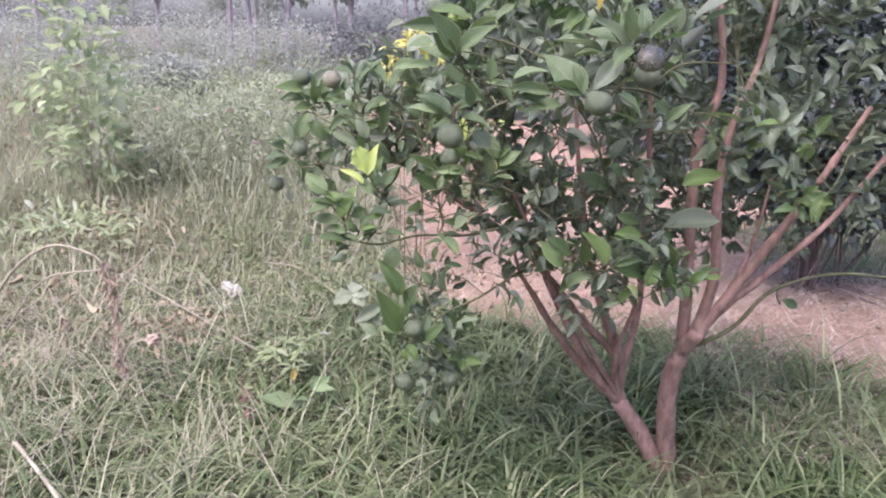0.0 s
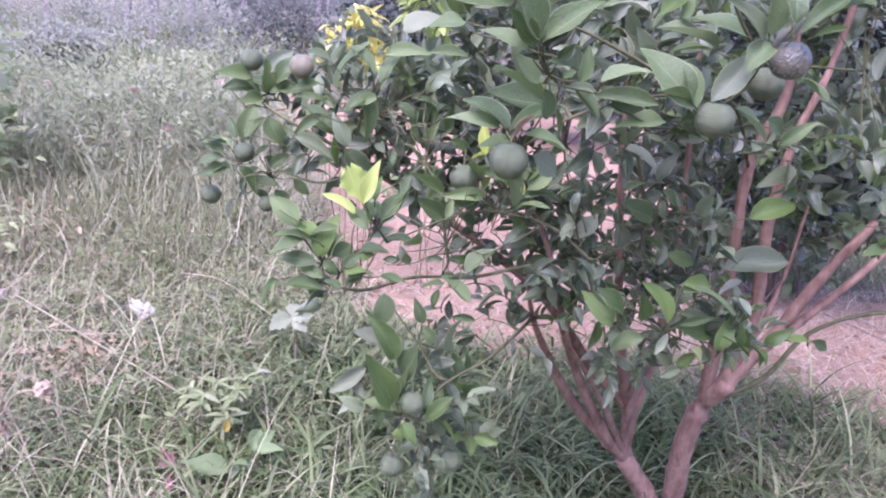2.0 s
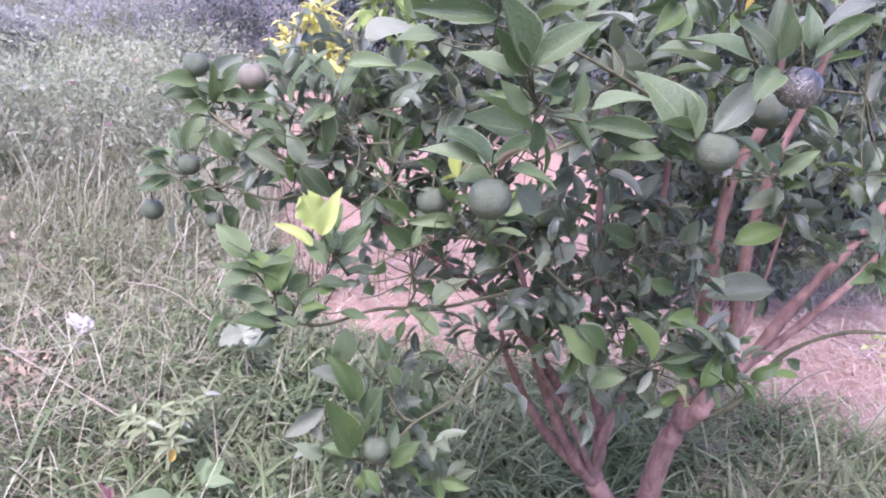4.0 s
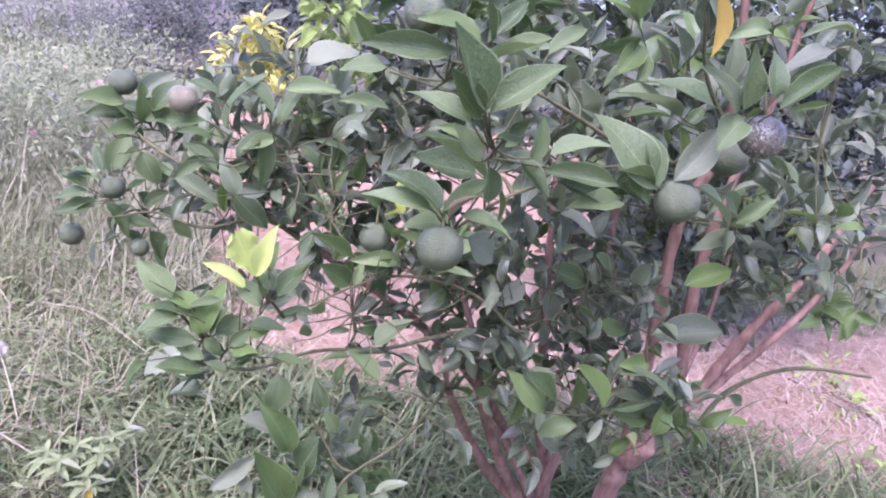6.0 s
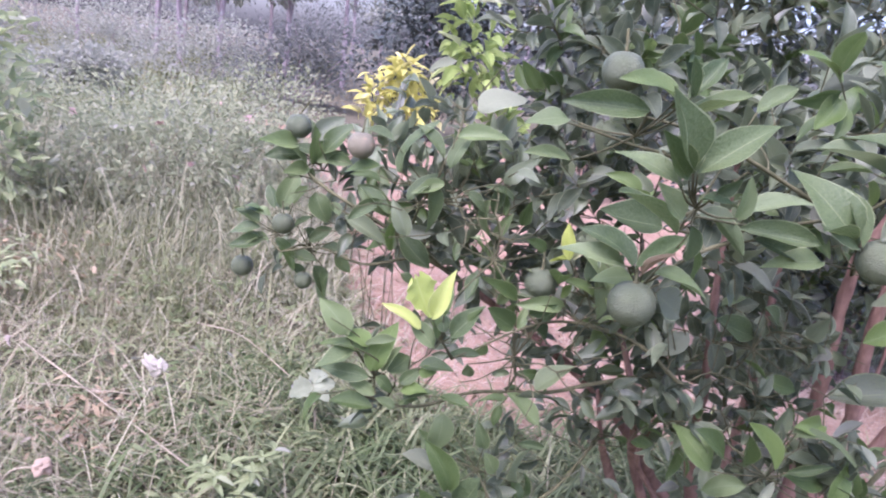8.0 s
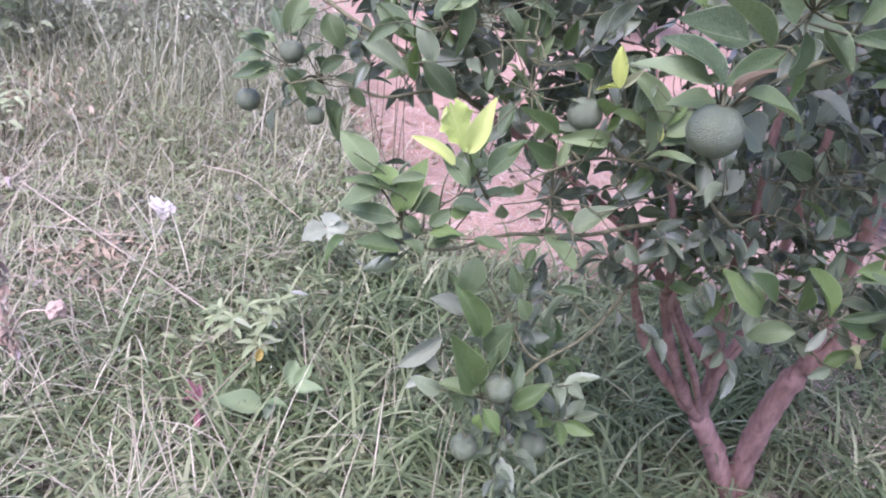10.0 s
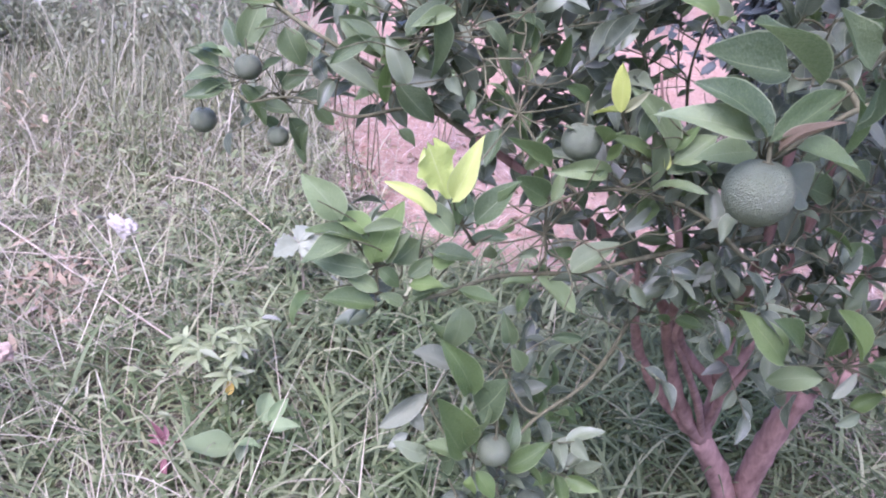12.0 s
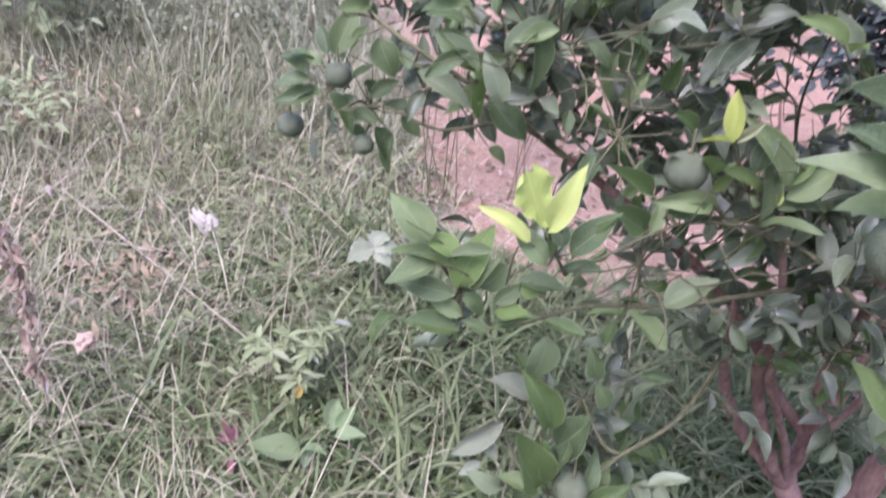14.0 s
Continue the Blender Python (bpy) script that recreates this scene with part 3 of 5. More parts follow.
# ---- the orange tree ----
tree = thing("orange_tree", "bushy orange tree with two reddish-brown stems and glossy dark leaves", "tree", (0.95, 2.56, -0.24))
BRANCHES = []


def limb(name, points, r0, r1, seed, label="", skin=BARK):
    p = spline(points, 7)
    BRANCHES.append((p, np.linspace(r0, r1, len(p))))
    v, f = tube_arrays(p, r0, r1, 10, 0.085, seed)
    ob = piece(name, mesh_from(name, v - (0.95, 2.56, -0.24), f), skin, tree, label)
    return ob


limb("trunk", [(0.985, 2.57, -0.36), (0.945, 2.57, -0.2), (0.86, 2.56, -0.04), (0.745, 2.53, 0.13)], 0.044, 0.034, 1)
limb("trunk", [(1.0, 2.57, -0.36), (0.985, 2.58, -0.2), (0.945, 2.53, 0.03), (0.92, 2.47, 0.25), (0.94, 2.44, 0.40), (0.97, 2.38, 0.5)], 0.044, 0.030, 2)
limb("branch", [(0.76, 2.55, 0.11), (0.7, 2.5, 0.18), (0.56, 2.48, 0.32), (0.45, 2.42, 0.47), (0.36, 2.32, 0.63), (0.29, 2.2, 0.77), (0.25, 2.16, 0.9)], 0.025, 0.004, 3)
limb("branch", [(0.47, 2.14, 0.98), (0.33, 2.1, 0.97), (0.2, 2.07, 0.95), (0.1, 2.05, 0.93), (-0.05, 2.02, 0.93), (-0.17, 1.97, 0.91), (-0.27, 1.93, 0.94)], 0.0055, 0.003, 4, skin=TWIG)
limb("branch", [(0.72, 2.52, 0.15), (0.64, 2.46, 0.26), (0.52, 2.38, 0.46), (0.42, 2.3, 0.66), (0.36, 2.18, 0.80), (0.29, 2.1, 0.98), (0.2, 2.04, 1.16), (0.14, 2.0, 1.3)], 0.021, 0.002, 5)
limb("branch", [(0.75, 2.54, 0.12), (0.71, 2.48, 0.35), (0.62, 2.37, 0.57), (0.54, 2.25, 0.78), (0.49, 2.15, 0.95), (0.44, 2.1, 1.2), (0.4, 2.05, 1.5)], 0.024, 0.004, 6)
limb("branch", [(0.73, 2.52, 0.25), (0.77, 2.5, 0.5), (0.75, 2.42, 0.9), (0.72, 2.38, 1.2), (0.68, 2.35, 1.6)], 0.018, 0.005, 19)
limb("branch", [(0.70, 2.48, 0.36), (0.56, 2.44, 0.5), (0.43, 2.32, 0.68), (0.28, 2.3, 0.84), (0.08, 2.35, 0.97), (-0.07, 2.35, 1.06)], 0.017, 0.009, 7)
limb("branch", [(-0.07, 2.35, 1.06), (-0.25, 2.37, 1.16), (-0.42, 2.44, 1.23), (-0.5, 2.5, 1.27)], 0.0065, 0.003, 21, skin=TWIG)
limb("branch", [(-0.07, 2.35, 1.06), (-0.18, 2.42, 1.09), (-0.32, 2.45, 1.05), (-0.44, 2.52, 1.06), (-0.55, 2.55, 1.03)], 0.005, 0.002, 8, skin=TWIG)
limb("branch", [(0.97, 2.38, 0.5), (1.04, 2.36, 0.63), (1.18, 2.35, 0.88), (1.28, 2.3, 1.1), (1.4, 2.3, 1.35)], 0.023, 0.008, 9)
limb("branch", [(0.97, 2.4, 0.47), (1.04, 2.4, 0.58), (1.2, 2.4, 0.74), (1.38, 2.4, 0.94), (1.55, 2.4, 1.2)], 0.020, 0.008, 10)
limb("branch", [(0.96, 2.4, 0.46), (0.99, 2.34, 0.73), (0.95, 2.3, 1.04), (0.96, 2.28, 1.28), (1.02, 2.28, 1.5), (1.05, 2.25, 1.85)], 0.022, 0.007, 11)
limb("branch", [(0.94, 2.44, 0.4), (0.9, 2.36, 0.8), (0.86, 2.3, 1.2), (0.9, 2.26, 1.4), (0.85, 2.2, 1.65), (0.8, 2.2, 1.95)], 0.022, 0.007, 12)
limb("branch", [(0.95, 2.42, 0.42), (1.1, 2.4, 0.52), (1.25, 2.45, 0.66), (1.5, 2.5, 0.72), (1.8, 2.5, 0.7)], 0.010, 0.004, 13, skin=TWIG)
limb("branch", [(0.86, 2.3, 1.2), (0.65, 2.0, 1.38), (0.45, 1.75, 1.42), (0.25, 1.6, 1.42), (0.1, 1.5, 1.44)], 0.005, 0.0012, 14, skin=TWIG)
limb("branch", [(0.45, 1.75, 1.42), (0.2, 1.7, 1.52), (0.03, 1.63, 1.55)], 0.004, 0.0015, 15, skin=TWIG)
limb("branch", [(0.6, 2.25, 0.85), (0.52, 2.2, 1.2), (0.35, 2.12, 1.42), (0.18, 2.08, 1.47), (0.04, 2.03, 1.5)], 0.006, 0.002, 16, skin=TWIG)
limb("branch", [(0.28, 2.18, 0.77), (0.15, 2.0, 0.74), (0.03, 1.92, 0.7), (-0.02, 1.9, 0.62)], 0.005, 0.002, 17, skin=TWIG)
limb("branch", [(0.37, 2.0, 1.0), (0.25, 2.02, 1.08), (0.08, 2.02, 1.1), (-0.12, 1.9, 1.05)], 0.005, 0.0015, 18, skin=TWIG)
limb("branch", [(0.49, 2.3, 0.9), (0.42, 2.42, 1.05), (0.37, 2.42, 1.22), (0.39, 2.4, 1.42)], 0.005, 0.002, 20, skin=TWIG)
limb("branch", [(0.745, 2.53, 0.13), (0.70, 2.46, 0.28), (0.69, 2.4, 0.42), (0.72, 2.37, 0.56), (0.74, 2.33, 0.72)], 0.015, 0.006, 22)
limb("branch", [(0.73, 2.51, 0.16), (0.62, 2.40, 0.36), (0.5, 2.31, 0.55), (0.40, 2.22, 0.7), (0.38, 2.12, 0.86)], 0.013, 0.004, 23)
limb("branch", [(0.96, 2.42, 0.46), (1.1, 2.5, 0.62), (1.2, 2.58, 0.8), (1.24, 2.6, 1.05)], 0.012, 0.005, 24)
NODES = [q for p, _ in BRANCHES for q in p]

UNIT = {}


def unit_leaf(which, material):
    """The shared mesh of one leaf shape in one material."""
    if (which, material.name) not in UNIT:
        v, f, uv = RUFFLED[which]
        me = mesh_from("leaf", v, f, uv)
        me.materials.append(material)
        UNIT[which, material.name] = me
    return UNIT[which, material.name]


def leaf_part(base, way, up, size, wide, material, which, label=""):
    x, y, z = leaf_frame(base, np.asarray(way, float), np.asarray(up, float))
    ob = new("leaf", unit_leaf(which, material))
    ob.parent = tree
    m = Matrix(np.column_stack([x * size * wide, y * size, z * size]).tolist()).to_4x4()
    m.translation = Vector(base) - tree.location
    ob.matrix_basis = m
    return tagged(ob, label)


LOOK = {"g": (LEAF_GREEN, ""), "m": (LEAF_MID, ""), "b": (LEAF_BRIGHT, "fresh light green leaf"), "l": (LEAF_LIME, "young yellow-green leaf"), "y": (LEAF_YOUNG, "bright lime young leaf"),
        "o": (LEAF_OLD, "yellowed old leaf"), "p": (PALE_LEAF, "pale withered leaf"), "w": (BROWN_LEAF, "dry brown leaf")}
TWIGS = []
SINGLE = []
leaf_total = 0


def twig_to(point, r=0.0016):
    """A thin twig from the nearest limb to the point."""
    point = np.asarray(point, float)
    away = np.array(NODES) - point
    d = np.linalg.norm(away, axis=1) + 0.6 * np.clip(away[:, 2], 0, None)
    start = NODES[np.argmin(d)]
    far = np.linalg.norm(point - start)
    mid = 0.5 * (start + point) + rng.normal(size=3) * 0.09 * far + (0, 0, 0.05 * far)
    path = spline([start, mid, point], 4)
    TWIGS.append(tube_arrays(path, r * 1.3, r * 0.7, 5))
    NODES.extend(path[3:])


def leaf_group(rows):
    """Single leaves given by foot and tip, width for length, and look."""
    global leaf_total
    feet = []
    for k, (foot, tip, wide, kind) in enumerate(rows):
        foot, way = np.array(foot), np.array(tip) - np.array(foot)
        up = np.array((0, -0.6, 0.72)) + (0.05 if kind == "y" else 0.27) * rng.normal(size=3)
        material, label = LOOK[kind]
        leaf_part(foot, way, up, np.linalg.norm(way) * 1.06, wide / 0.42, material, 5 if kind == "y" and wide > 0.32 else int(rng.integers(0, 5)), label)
        feet.append(foot)
        SINGLE.append(tuple(foot + 0.5 * way))
        leaf_total += 1
    hub = np.mean(feet, axis=0) + (0.01, 0.03, -0.03)
    twig_to(hub, 0.0028)
    for foot in feet:
        if np.linalg.norm(foot - hub) > 0.008:
            TWIGS.append(tube_arrays(spline([hub, 0.5 * (hub + foot) + (0, 0.005, -0.005), foot], 3), 0.0018, 0.0010, 5))


def orchard_leaves():
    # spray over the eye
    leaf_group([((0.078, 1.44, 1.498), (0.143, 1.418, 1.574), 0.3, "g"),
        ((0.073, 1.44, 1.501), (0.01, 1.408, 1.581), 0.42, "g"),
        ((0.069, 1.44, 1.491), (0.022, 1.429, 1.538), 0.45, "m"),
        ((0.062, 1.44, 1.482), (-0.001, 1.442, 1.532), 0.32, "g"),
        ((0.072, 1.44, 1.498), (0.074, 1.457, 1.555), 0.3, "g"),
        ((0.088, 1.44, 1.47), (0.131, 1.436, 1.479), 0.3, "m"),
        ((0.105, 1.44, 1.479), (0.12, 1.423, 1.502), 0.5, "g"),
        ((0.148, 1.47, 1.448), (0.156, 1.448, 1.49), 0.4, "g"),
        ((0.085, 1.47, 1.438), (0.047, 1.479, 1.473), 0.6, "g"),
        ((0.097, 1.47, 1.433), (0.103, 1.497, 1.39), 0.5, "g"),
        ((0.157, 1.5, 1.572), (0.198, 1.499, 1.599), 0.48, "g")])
    # top spray
    leaf_group([((0.055, 1.58, 1.556), (-0.053, 1.549, 1.557), 0.28, "g"),
        ((0.088, 1.58, 1.573), (0.028, 1.555, 1.616), 0.5, "m"),
        ((0.101, 1.58, 1.575), (0.155, 1.606, 1.636), 0.3, "g"),
        ((0.095, 1.58, 1.551), (0.182, 1.578, 1.577), 0.2, "g"),
        ((0.106, 1.58, 1.579), (0.074, 1.539, 1.623), 0.3, "g"),
        ((0.031, 1.62, 1.55), (-0.007, 1.612, 1.542), 0.3, "p"),
        ((0.002, 1.8, 1.519), (-0.057, 1.771, 1.527), 0.5, "g"),
        ((0.014, 1.8, 1.454), (-0.059, 1.781, 1.467), 0.3, "g")])
    # leaves between the sprays
    leaf_group([((0.204, 1.56, 1.443), (0.272, 1.544, 1.478), 0.42, "g"),
        ((0.198, 1.56, 1.421), (0.289, 1.54, 1.409), 0.3, "g"),
        ((0.221, 1.56, 1.408), (0.311, 1.565, 1.391), 0.3, "g"),
        ((0.164, 1.56, 1.431), (0.209, 1.553, 1.393), 0.4, "g")])
    # leaves round the smooth fruit
    leaf_group([((0.366, 1.56, 1.412), (0.293, 1.542, 1.507), 0.5, "g"),
        ((0.37, 1.56, 1.414), (0.342, 1.562, 1.488), 0.4, "g"),
        ((0.393, 1.56, 1.425), (0.458, 1.571, 1.503), 0.42, "g"),
        ((0.355, 1.56, 1.422), (0.285, 1.521, 1.447), 0.5, "g"),
        ((0.455, 1.6, 1.414), (0.522, 1.589, 1.376), 0.55, "g"),
        ((0.323, 1.56, 1.388), (0.251, 1.534, 1.401), 0.4, "g"),
        ((0.566, 1.7, 1.392), (0.609, 1.691, 1.367), 0.6, "g"),
        ((0.602, 1.7, 1.343), (0.642, 1.668, 1.396), 0.3, "g")])
    # spray by the russet fruit
    leaf_group([((0.465, 1.55, 1.532), (0.445, 1.544, 1.615), 0.45, "g"),
        ((0.488, 1.52, 1.554), (0.483, 1.513, 1.615), 0.45, "g"),
        ((0.5, 1.52, 1.544), (0.564, 1.508, 1.596), 0.36, "m"),
        ((0.455, 1.55, 1.527), (0.388, 1.523, 1.587), 0.35, "g"),
        ((0.464, 1.6, 1.522), (0.369, 1.586, 1.591), 0.35, "g"),
        ((0.415, 1.62, 1.509), (0.31, 1.592, 1.553), 0.33, "g"),
        ((0.471, 1.55, 1.52), (0.422, 1.517, 1.503), 0.6, "g"),
        ((0.537, 1.55, 1.54), (0.586, 1.548, 1.553), 0.2, "m"),
        ((0.572, 1.62, 1.472), (0.604, 1.592, 1.432), 0.3, "g"),
        ((0.417, 1.65, 1.506), (0.351, 1.667, 1.507), 0.25, "m")])
    # right edge
    leaf_group([((0.799, 1.75, 1.347), (0.729, 1.758, 1.391), 0.3, "m"),
        ((0.839, 1.75, 1.361), (0.827, 1.704, 1.415), 0.4, "m"),
        ((0.904, 1.75, 1.344), (0.846, 1.749, 1.357), 0.3, "b"),
        ((0.74, 1.75, 1.643), (0.642, 1.722, 1.629), 0.3, "g"),
        ((0.758, 1.75, 1.608), (0.685, 1.745, 1.619), 0.35, "g"),
        ((0.771, 1.75, 1.674), (0.685, 1.745, 1.691), 0.25, "g"),
        ((0.609, 1.75, 1.657), (0.538, 1.704, 1.659), 0.35, "g")])
    # old leaf
    leaf_group([((0.355, 1.5, 1.681), (0.394, 1.52, 1.606), 0.3, "o")])
    # bright spray below the fork
    leaf_group([((0.511, 1.84, 0.918), (0.452, 1.829, 1.016), 0.5, "b"),
        ((0.452, 1.84, 0.917), (0.43, 1.829, 0.991), 0.45, "m"),
        ((0.388, 1.84, 0.902), (0.333, 1.853, 0.981), 0.5, "m"),
        ((0.406, 1.84, 0.934), (0.346, 1.81, 0.997), 0.45, "m"),
        ((0.529, 1.84, 0.906), (0.648, 1.849, 0.897), 0.35, "m"),
        ((0.537, 1.84, 0.913), (0.604, 1.812, 0.949), 0.2, "g"),
        ((0.634, 1.84, 0.855), (0.66, 1.827, 0.933), 0.45, "b"),
        ((0.532, 1.84, 0.996), (0.642, 1.817, 1.012), 0.4, "m"),
        ((0.526, 1.84, 1.008), (0.627, 1.863, 1.014), 0.3, "b"),
        ((0.575, 1.84, 0.854), (0.632, 1.845, 0.818), 0.5, "l"),
        ((0.463, 1.84, 0.878), (0.391, 1.883, 0.845), 0.4, "g"),
        ((0.516, 1.84, 0.893), (0.498, 1.847, 0.842), 0.3, "p")])
    # leaves by the middle stems
    leaf_group([((0.717, 2.05, 0.987), (0.872, 2.061, 0.99), 0.45, "m"),
        ((0.758, 2.05, 1.117), (0.877, 2.061, 1.171), 0.4, "b"),
        ((0.38, 2.05, 1.099), (0.331, 2.032, 1.049), 0.55, "p"),
        ((0.433, 2.05, 1.082), (0.471, 2.043, 1.012), 0.45, "m"),
        ((0.433, 2.05, 1.135), (0.538, 2.071, 1.095), 0.45, "g"),
        ((0.435, 2.05, 1.162), (0.475, 2.036, 1.202), 0.3, "g"),
        ((0.528, 2.05, 1.169), (0.591, 2.048, 1.141), 0.5, "g"),
        ((0.567, 2.05, 1.014), (0.64, 2.044, 0.993), 0.5, "m")])
    # leaf over the bare soil
    leaf_group([((1.335, 2.56, 0.585), (1.407, 2.546, 0.56), 0.42, "g")])
    # spray over the large fruit
    leaf_group([((0.05, 1.53, 1.359), (-0.026, 1.511, 1.4), 0.32, "g"),
        ((0.056, 1.53, 1.362), (0.007, 1.521, 1.421), 0.52, "g"),
        ((0.06, 1.53, 1.357), (0.132, 1.557, 1.404), 0.3, "m"),
        ((0.121, 1.53, 1.412), (0.171, 1.537, 1.344), 0.2, "m"),
        ((0.071, 1.53, 1.35), (0.08, 1.491, 1.396), 0.2, "w"),
        ((0.086, 1.53, 1.354), (0.158, 1.524, 1.345), 0.44, "g"),
        ((0.073, 1.57, 1.335), (0.025, 1.552, 1.343), 0.5, "g"),
        ((0.112, 1.58, 1.313), (0.165, 1.577, 1.287), 0.7, "g")])
    # leaves beside the large fruit
    leaf_group([((0.132, 1.6, 1.395), (0.039, 1.562, 1.463), 0.38, "g"),
        ((0.135, 1.66, 1.391), (0.04, 1.659, 1.399), 0.5, "g"),
        ((0.152, 1.6, 1.441), (0.172, 1.599, 1.459), 0.4, "m"),
        ((0.158, 1.6, 1.425), (0.214, 1.626, 1.407), 0.45, "g"),
        ((0.125, 1.6, 1.455), (0.154, 1.6, 1.471), 0.25, "m")])
    # leaves of the twig in the gap
    leaf_group([((0.431, 2.6, 1.174), (0.343, 2.6, 1.128), 0.25, "g"),
        ((0.377, 2.6, 1.233), (0.352, 2.6, 1.18), 0.3, "g"),
        ((0.42, 2.6, 1.217), (0.379, 2.6, 1.24), 0.45, "g"),
        ((0.411, 2.6, 1.262), (0.459, 2.6, 1.302), 0.3, "g"),
        ((0.482, 2.6, 1.147), (0.537, 2.6, 1.156), 0.4, "g"),
        ((0.396, 2.6, 1.293), (0.415, 2.6, 1.333), 0.4, "g"),
        ((0.436, 2.6, 1.115), (0.47, 2.6, 1.139), 0.35, "g")])
    # tuft by the middle fruit
    leaf_group([((0.092, 2.0, 1.237), (0.082, 2.004, 1.307), 0.38, "l"),
        ((0.098, 2.0, 1.24), (0.113, 1.964, 1.279), 0.25, "l"),
        ((0.094, 2.0, 1.238), (0.063, 2.039, 1.227), 0.2, "l"),
        ((0.077, 2.0, 1.187), (0.07, 1.956, 1.245), 0.5, "m"),
        ((0.107, 2.0, 1.19), (0.095, 2.016, 1.158), 0.4, "b"),
        ((0.138, 2.0, 1.197), (0.136, 1.987, 1.263), 0.4, "g"),
        ((0.184, 2.0, 1.186), (0.137, 1.976, 1.28), 0.4, "g"),
        ((0.167, 2.0, 1.121), (0.154, 1.981, 1.212), 0.42, "m"),
        ((0.152, 2.0, 1.169), (0.103, 1.981, 1.215), 0.35, "m"),
        ((0.19, 2.0, 1.182), (0.223, 2.002, 1.229), 0.25, "b"),
        ((0.195, 2.0, 1.163), (0.248, 1.992, 1.218), 0.45, "g"),
        ((0.189, 2.0, 1.148), (0.277, 2.024, 1.18), 0.38, "g")])
    # tuft under the middle fruit
    leaf_group([((0.173, 2.0, 1.116), (0.211, 1.957, 1.167), 0.35, "g"),
        ((0.185, 2.0, 1.152), (0.179, 1.994, 1.188), 0.3, "l"),
        ((0.059, 2.03, 1.165), (0.036, 2.006, 1.226), 0.42, "g"),
        ((0.086, 2.0, 1.134), (0.031, 2.01, 1.116), 0.3, "m"),
        ((0.095, 2.0, 1.14), (0.018, 1.952, 1.163), 0.3, "g"),
        ((0.197, 2.0, 1.097), (0.215, 1.987, 1.125), 0.6, "m")])
    # lime leaves
    leaf_group([((-0.176, 1.83, 1.151), (-0.207, 1.827, 1.22), 0.78, "y"),
        ((-0.172, 1.807, 1.16), (-0.154, 1.778, 1.238), 0.31, "y"),
        ((-0.151, 1.83, 1.157), (-0.145, 1.836, 1.209), 0.3, "b"),
        ((-0.191, 1.83, 1.128), (-0.242, 1.826, 1.178), 0.28, "y"),
        ((-0.161, 1.83, 1.096), (-0.203, 1.836, 1.149), 0.45, "g"),
        ((-0.146, 1.83, 1.127), (-0.154, 1.836, 1.157), 0.7, "g"),
        ((-0.135, 1.83, 1.119), (-0.099, 1.812, 1.184), 0.4, "g"),
        ((-0.132, 1.83, 1.11), (-0.089, 1.814, 1.176), 0.28, "m")])
    # left clump
    leaf_group([((-0.318, 1.9, 1.076), (-0.355, 1.89, 1.142), 0.55, "g"),
        ((-0.276, 1.9, 1.057), (-0.312, 1.909, 1.091), 0.75, "b"),
        ((-0.268, 1.9, 1.043), (-0.361, 1.911, 1.059), 0.33, "m"),
        ((-0.266, 1.9, 1.008), (-0.253, 1.88, 1.097), 0.5, "b"),
        ((-0.285, 1.9, 1.057), (-0.228, 1.882, 1.077), 0.3, "m"),
        ((-0.299, 1.9, 1.046), (-0.361, 1.878, 1.011), 0.48, "g"),
        ((-0.27, 1.9, 0.997), (-0.349, 1.882, 1.017), 0.38, "g"),
        ((-0.257, 1.9, 0.935), (-0.332, 1.889, 0.953), 0.45, "m"),
        ((-0.254, 1.9, 0.962), (-0.303, 1.891, 0.993), 0.4, "g"),
        ((-0.237, 1.9, 1.01), (-0.187, 1.935, 1.036), 0.5, "g"),
        ((-0.246, 1.9, 1.009), (-0.227, 1.884, 1.069), 0.4, "g"),
        ((-0.257, 1.9, 0.998), (-0.222, 1.888, 0.984), 0.6, "m")])
    # leaves between the clump and the lime ones
    leaf_group([((-0.211, 1.9, 0.988), (-0.178, 1.903, 1.023), 0.5, "g"),
        ((-0.208, 1.9, 0.976), (-0.172, 1.875, 0.998), 0.5, "b"),
        ((-0.178, 1.9, 1.019), (-0.151, 1.887, 1.023), 0.7, "b"),
        ((-0.179, 1.9, 1.029), (-0.118, 1.894, 1.039), 0.5, "g"),
        ((-0.172, 1.9, 0.962), (-0.211, 1.909, 0.943), 0.4, "g"),
        ((-0.134, 1.9, 0.97), (-0.08, 1.868, 0.974), 0.35, "m"),
        ((-0.13, 1.9, 1.053), (-0.072, 1.921, 1.046), 0.35, "g"),
        ((-0.204, 1.9, 0.957), (-0.156, 1.887, 0.992), 0.5, "g"),
        ((-0.216, 1.9, 0.937), (-0.249, 1.897, 0.959), 0.5, "g")])
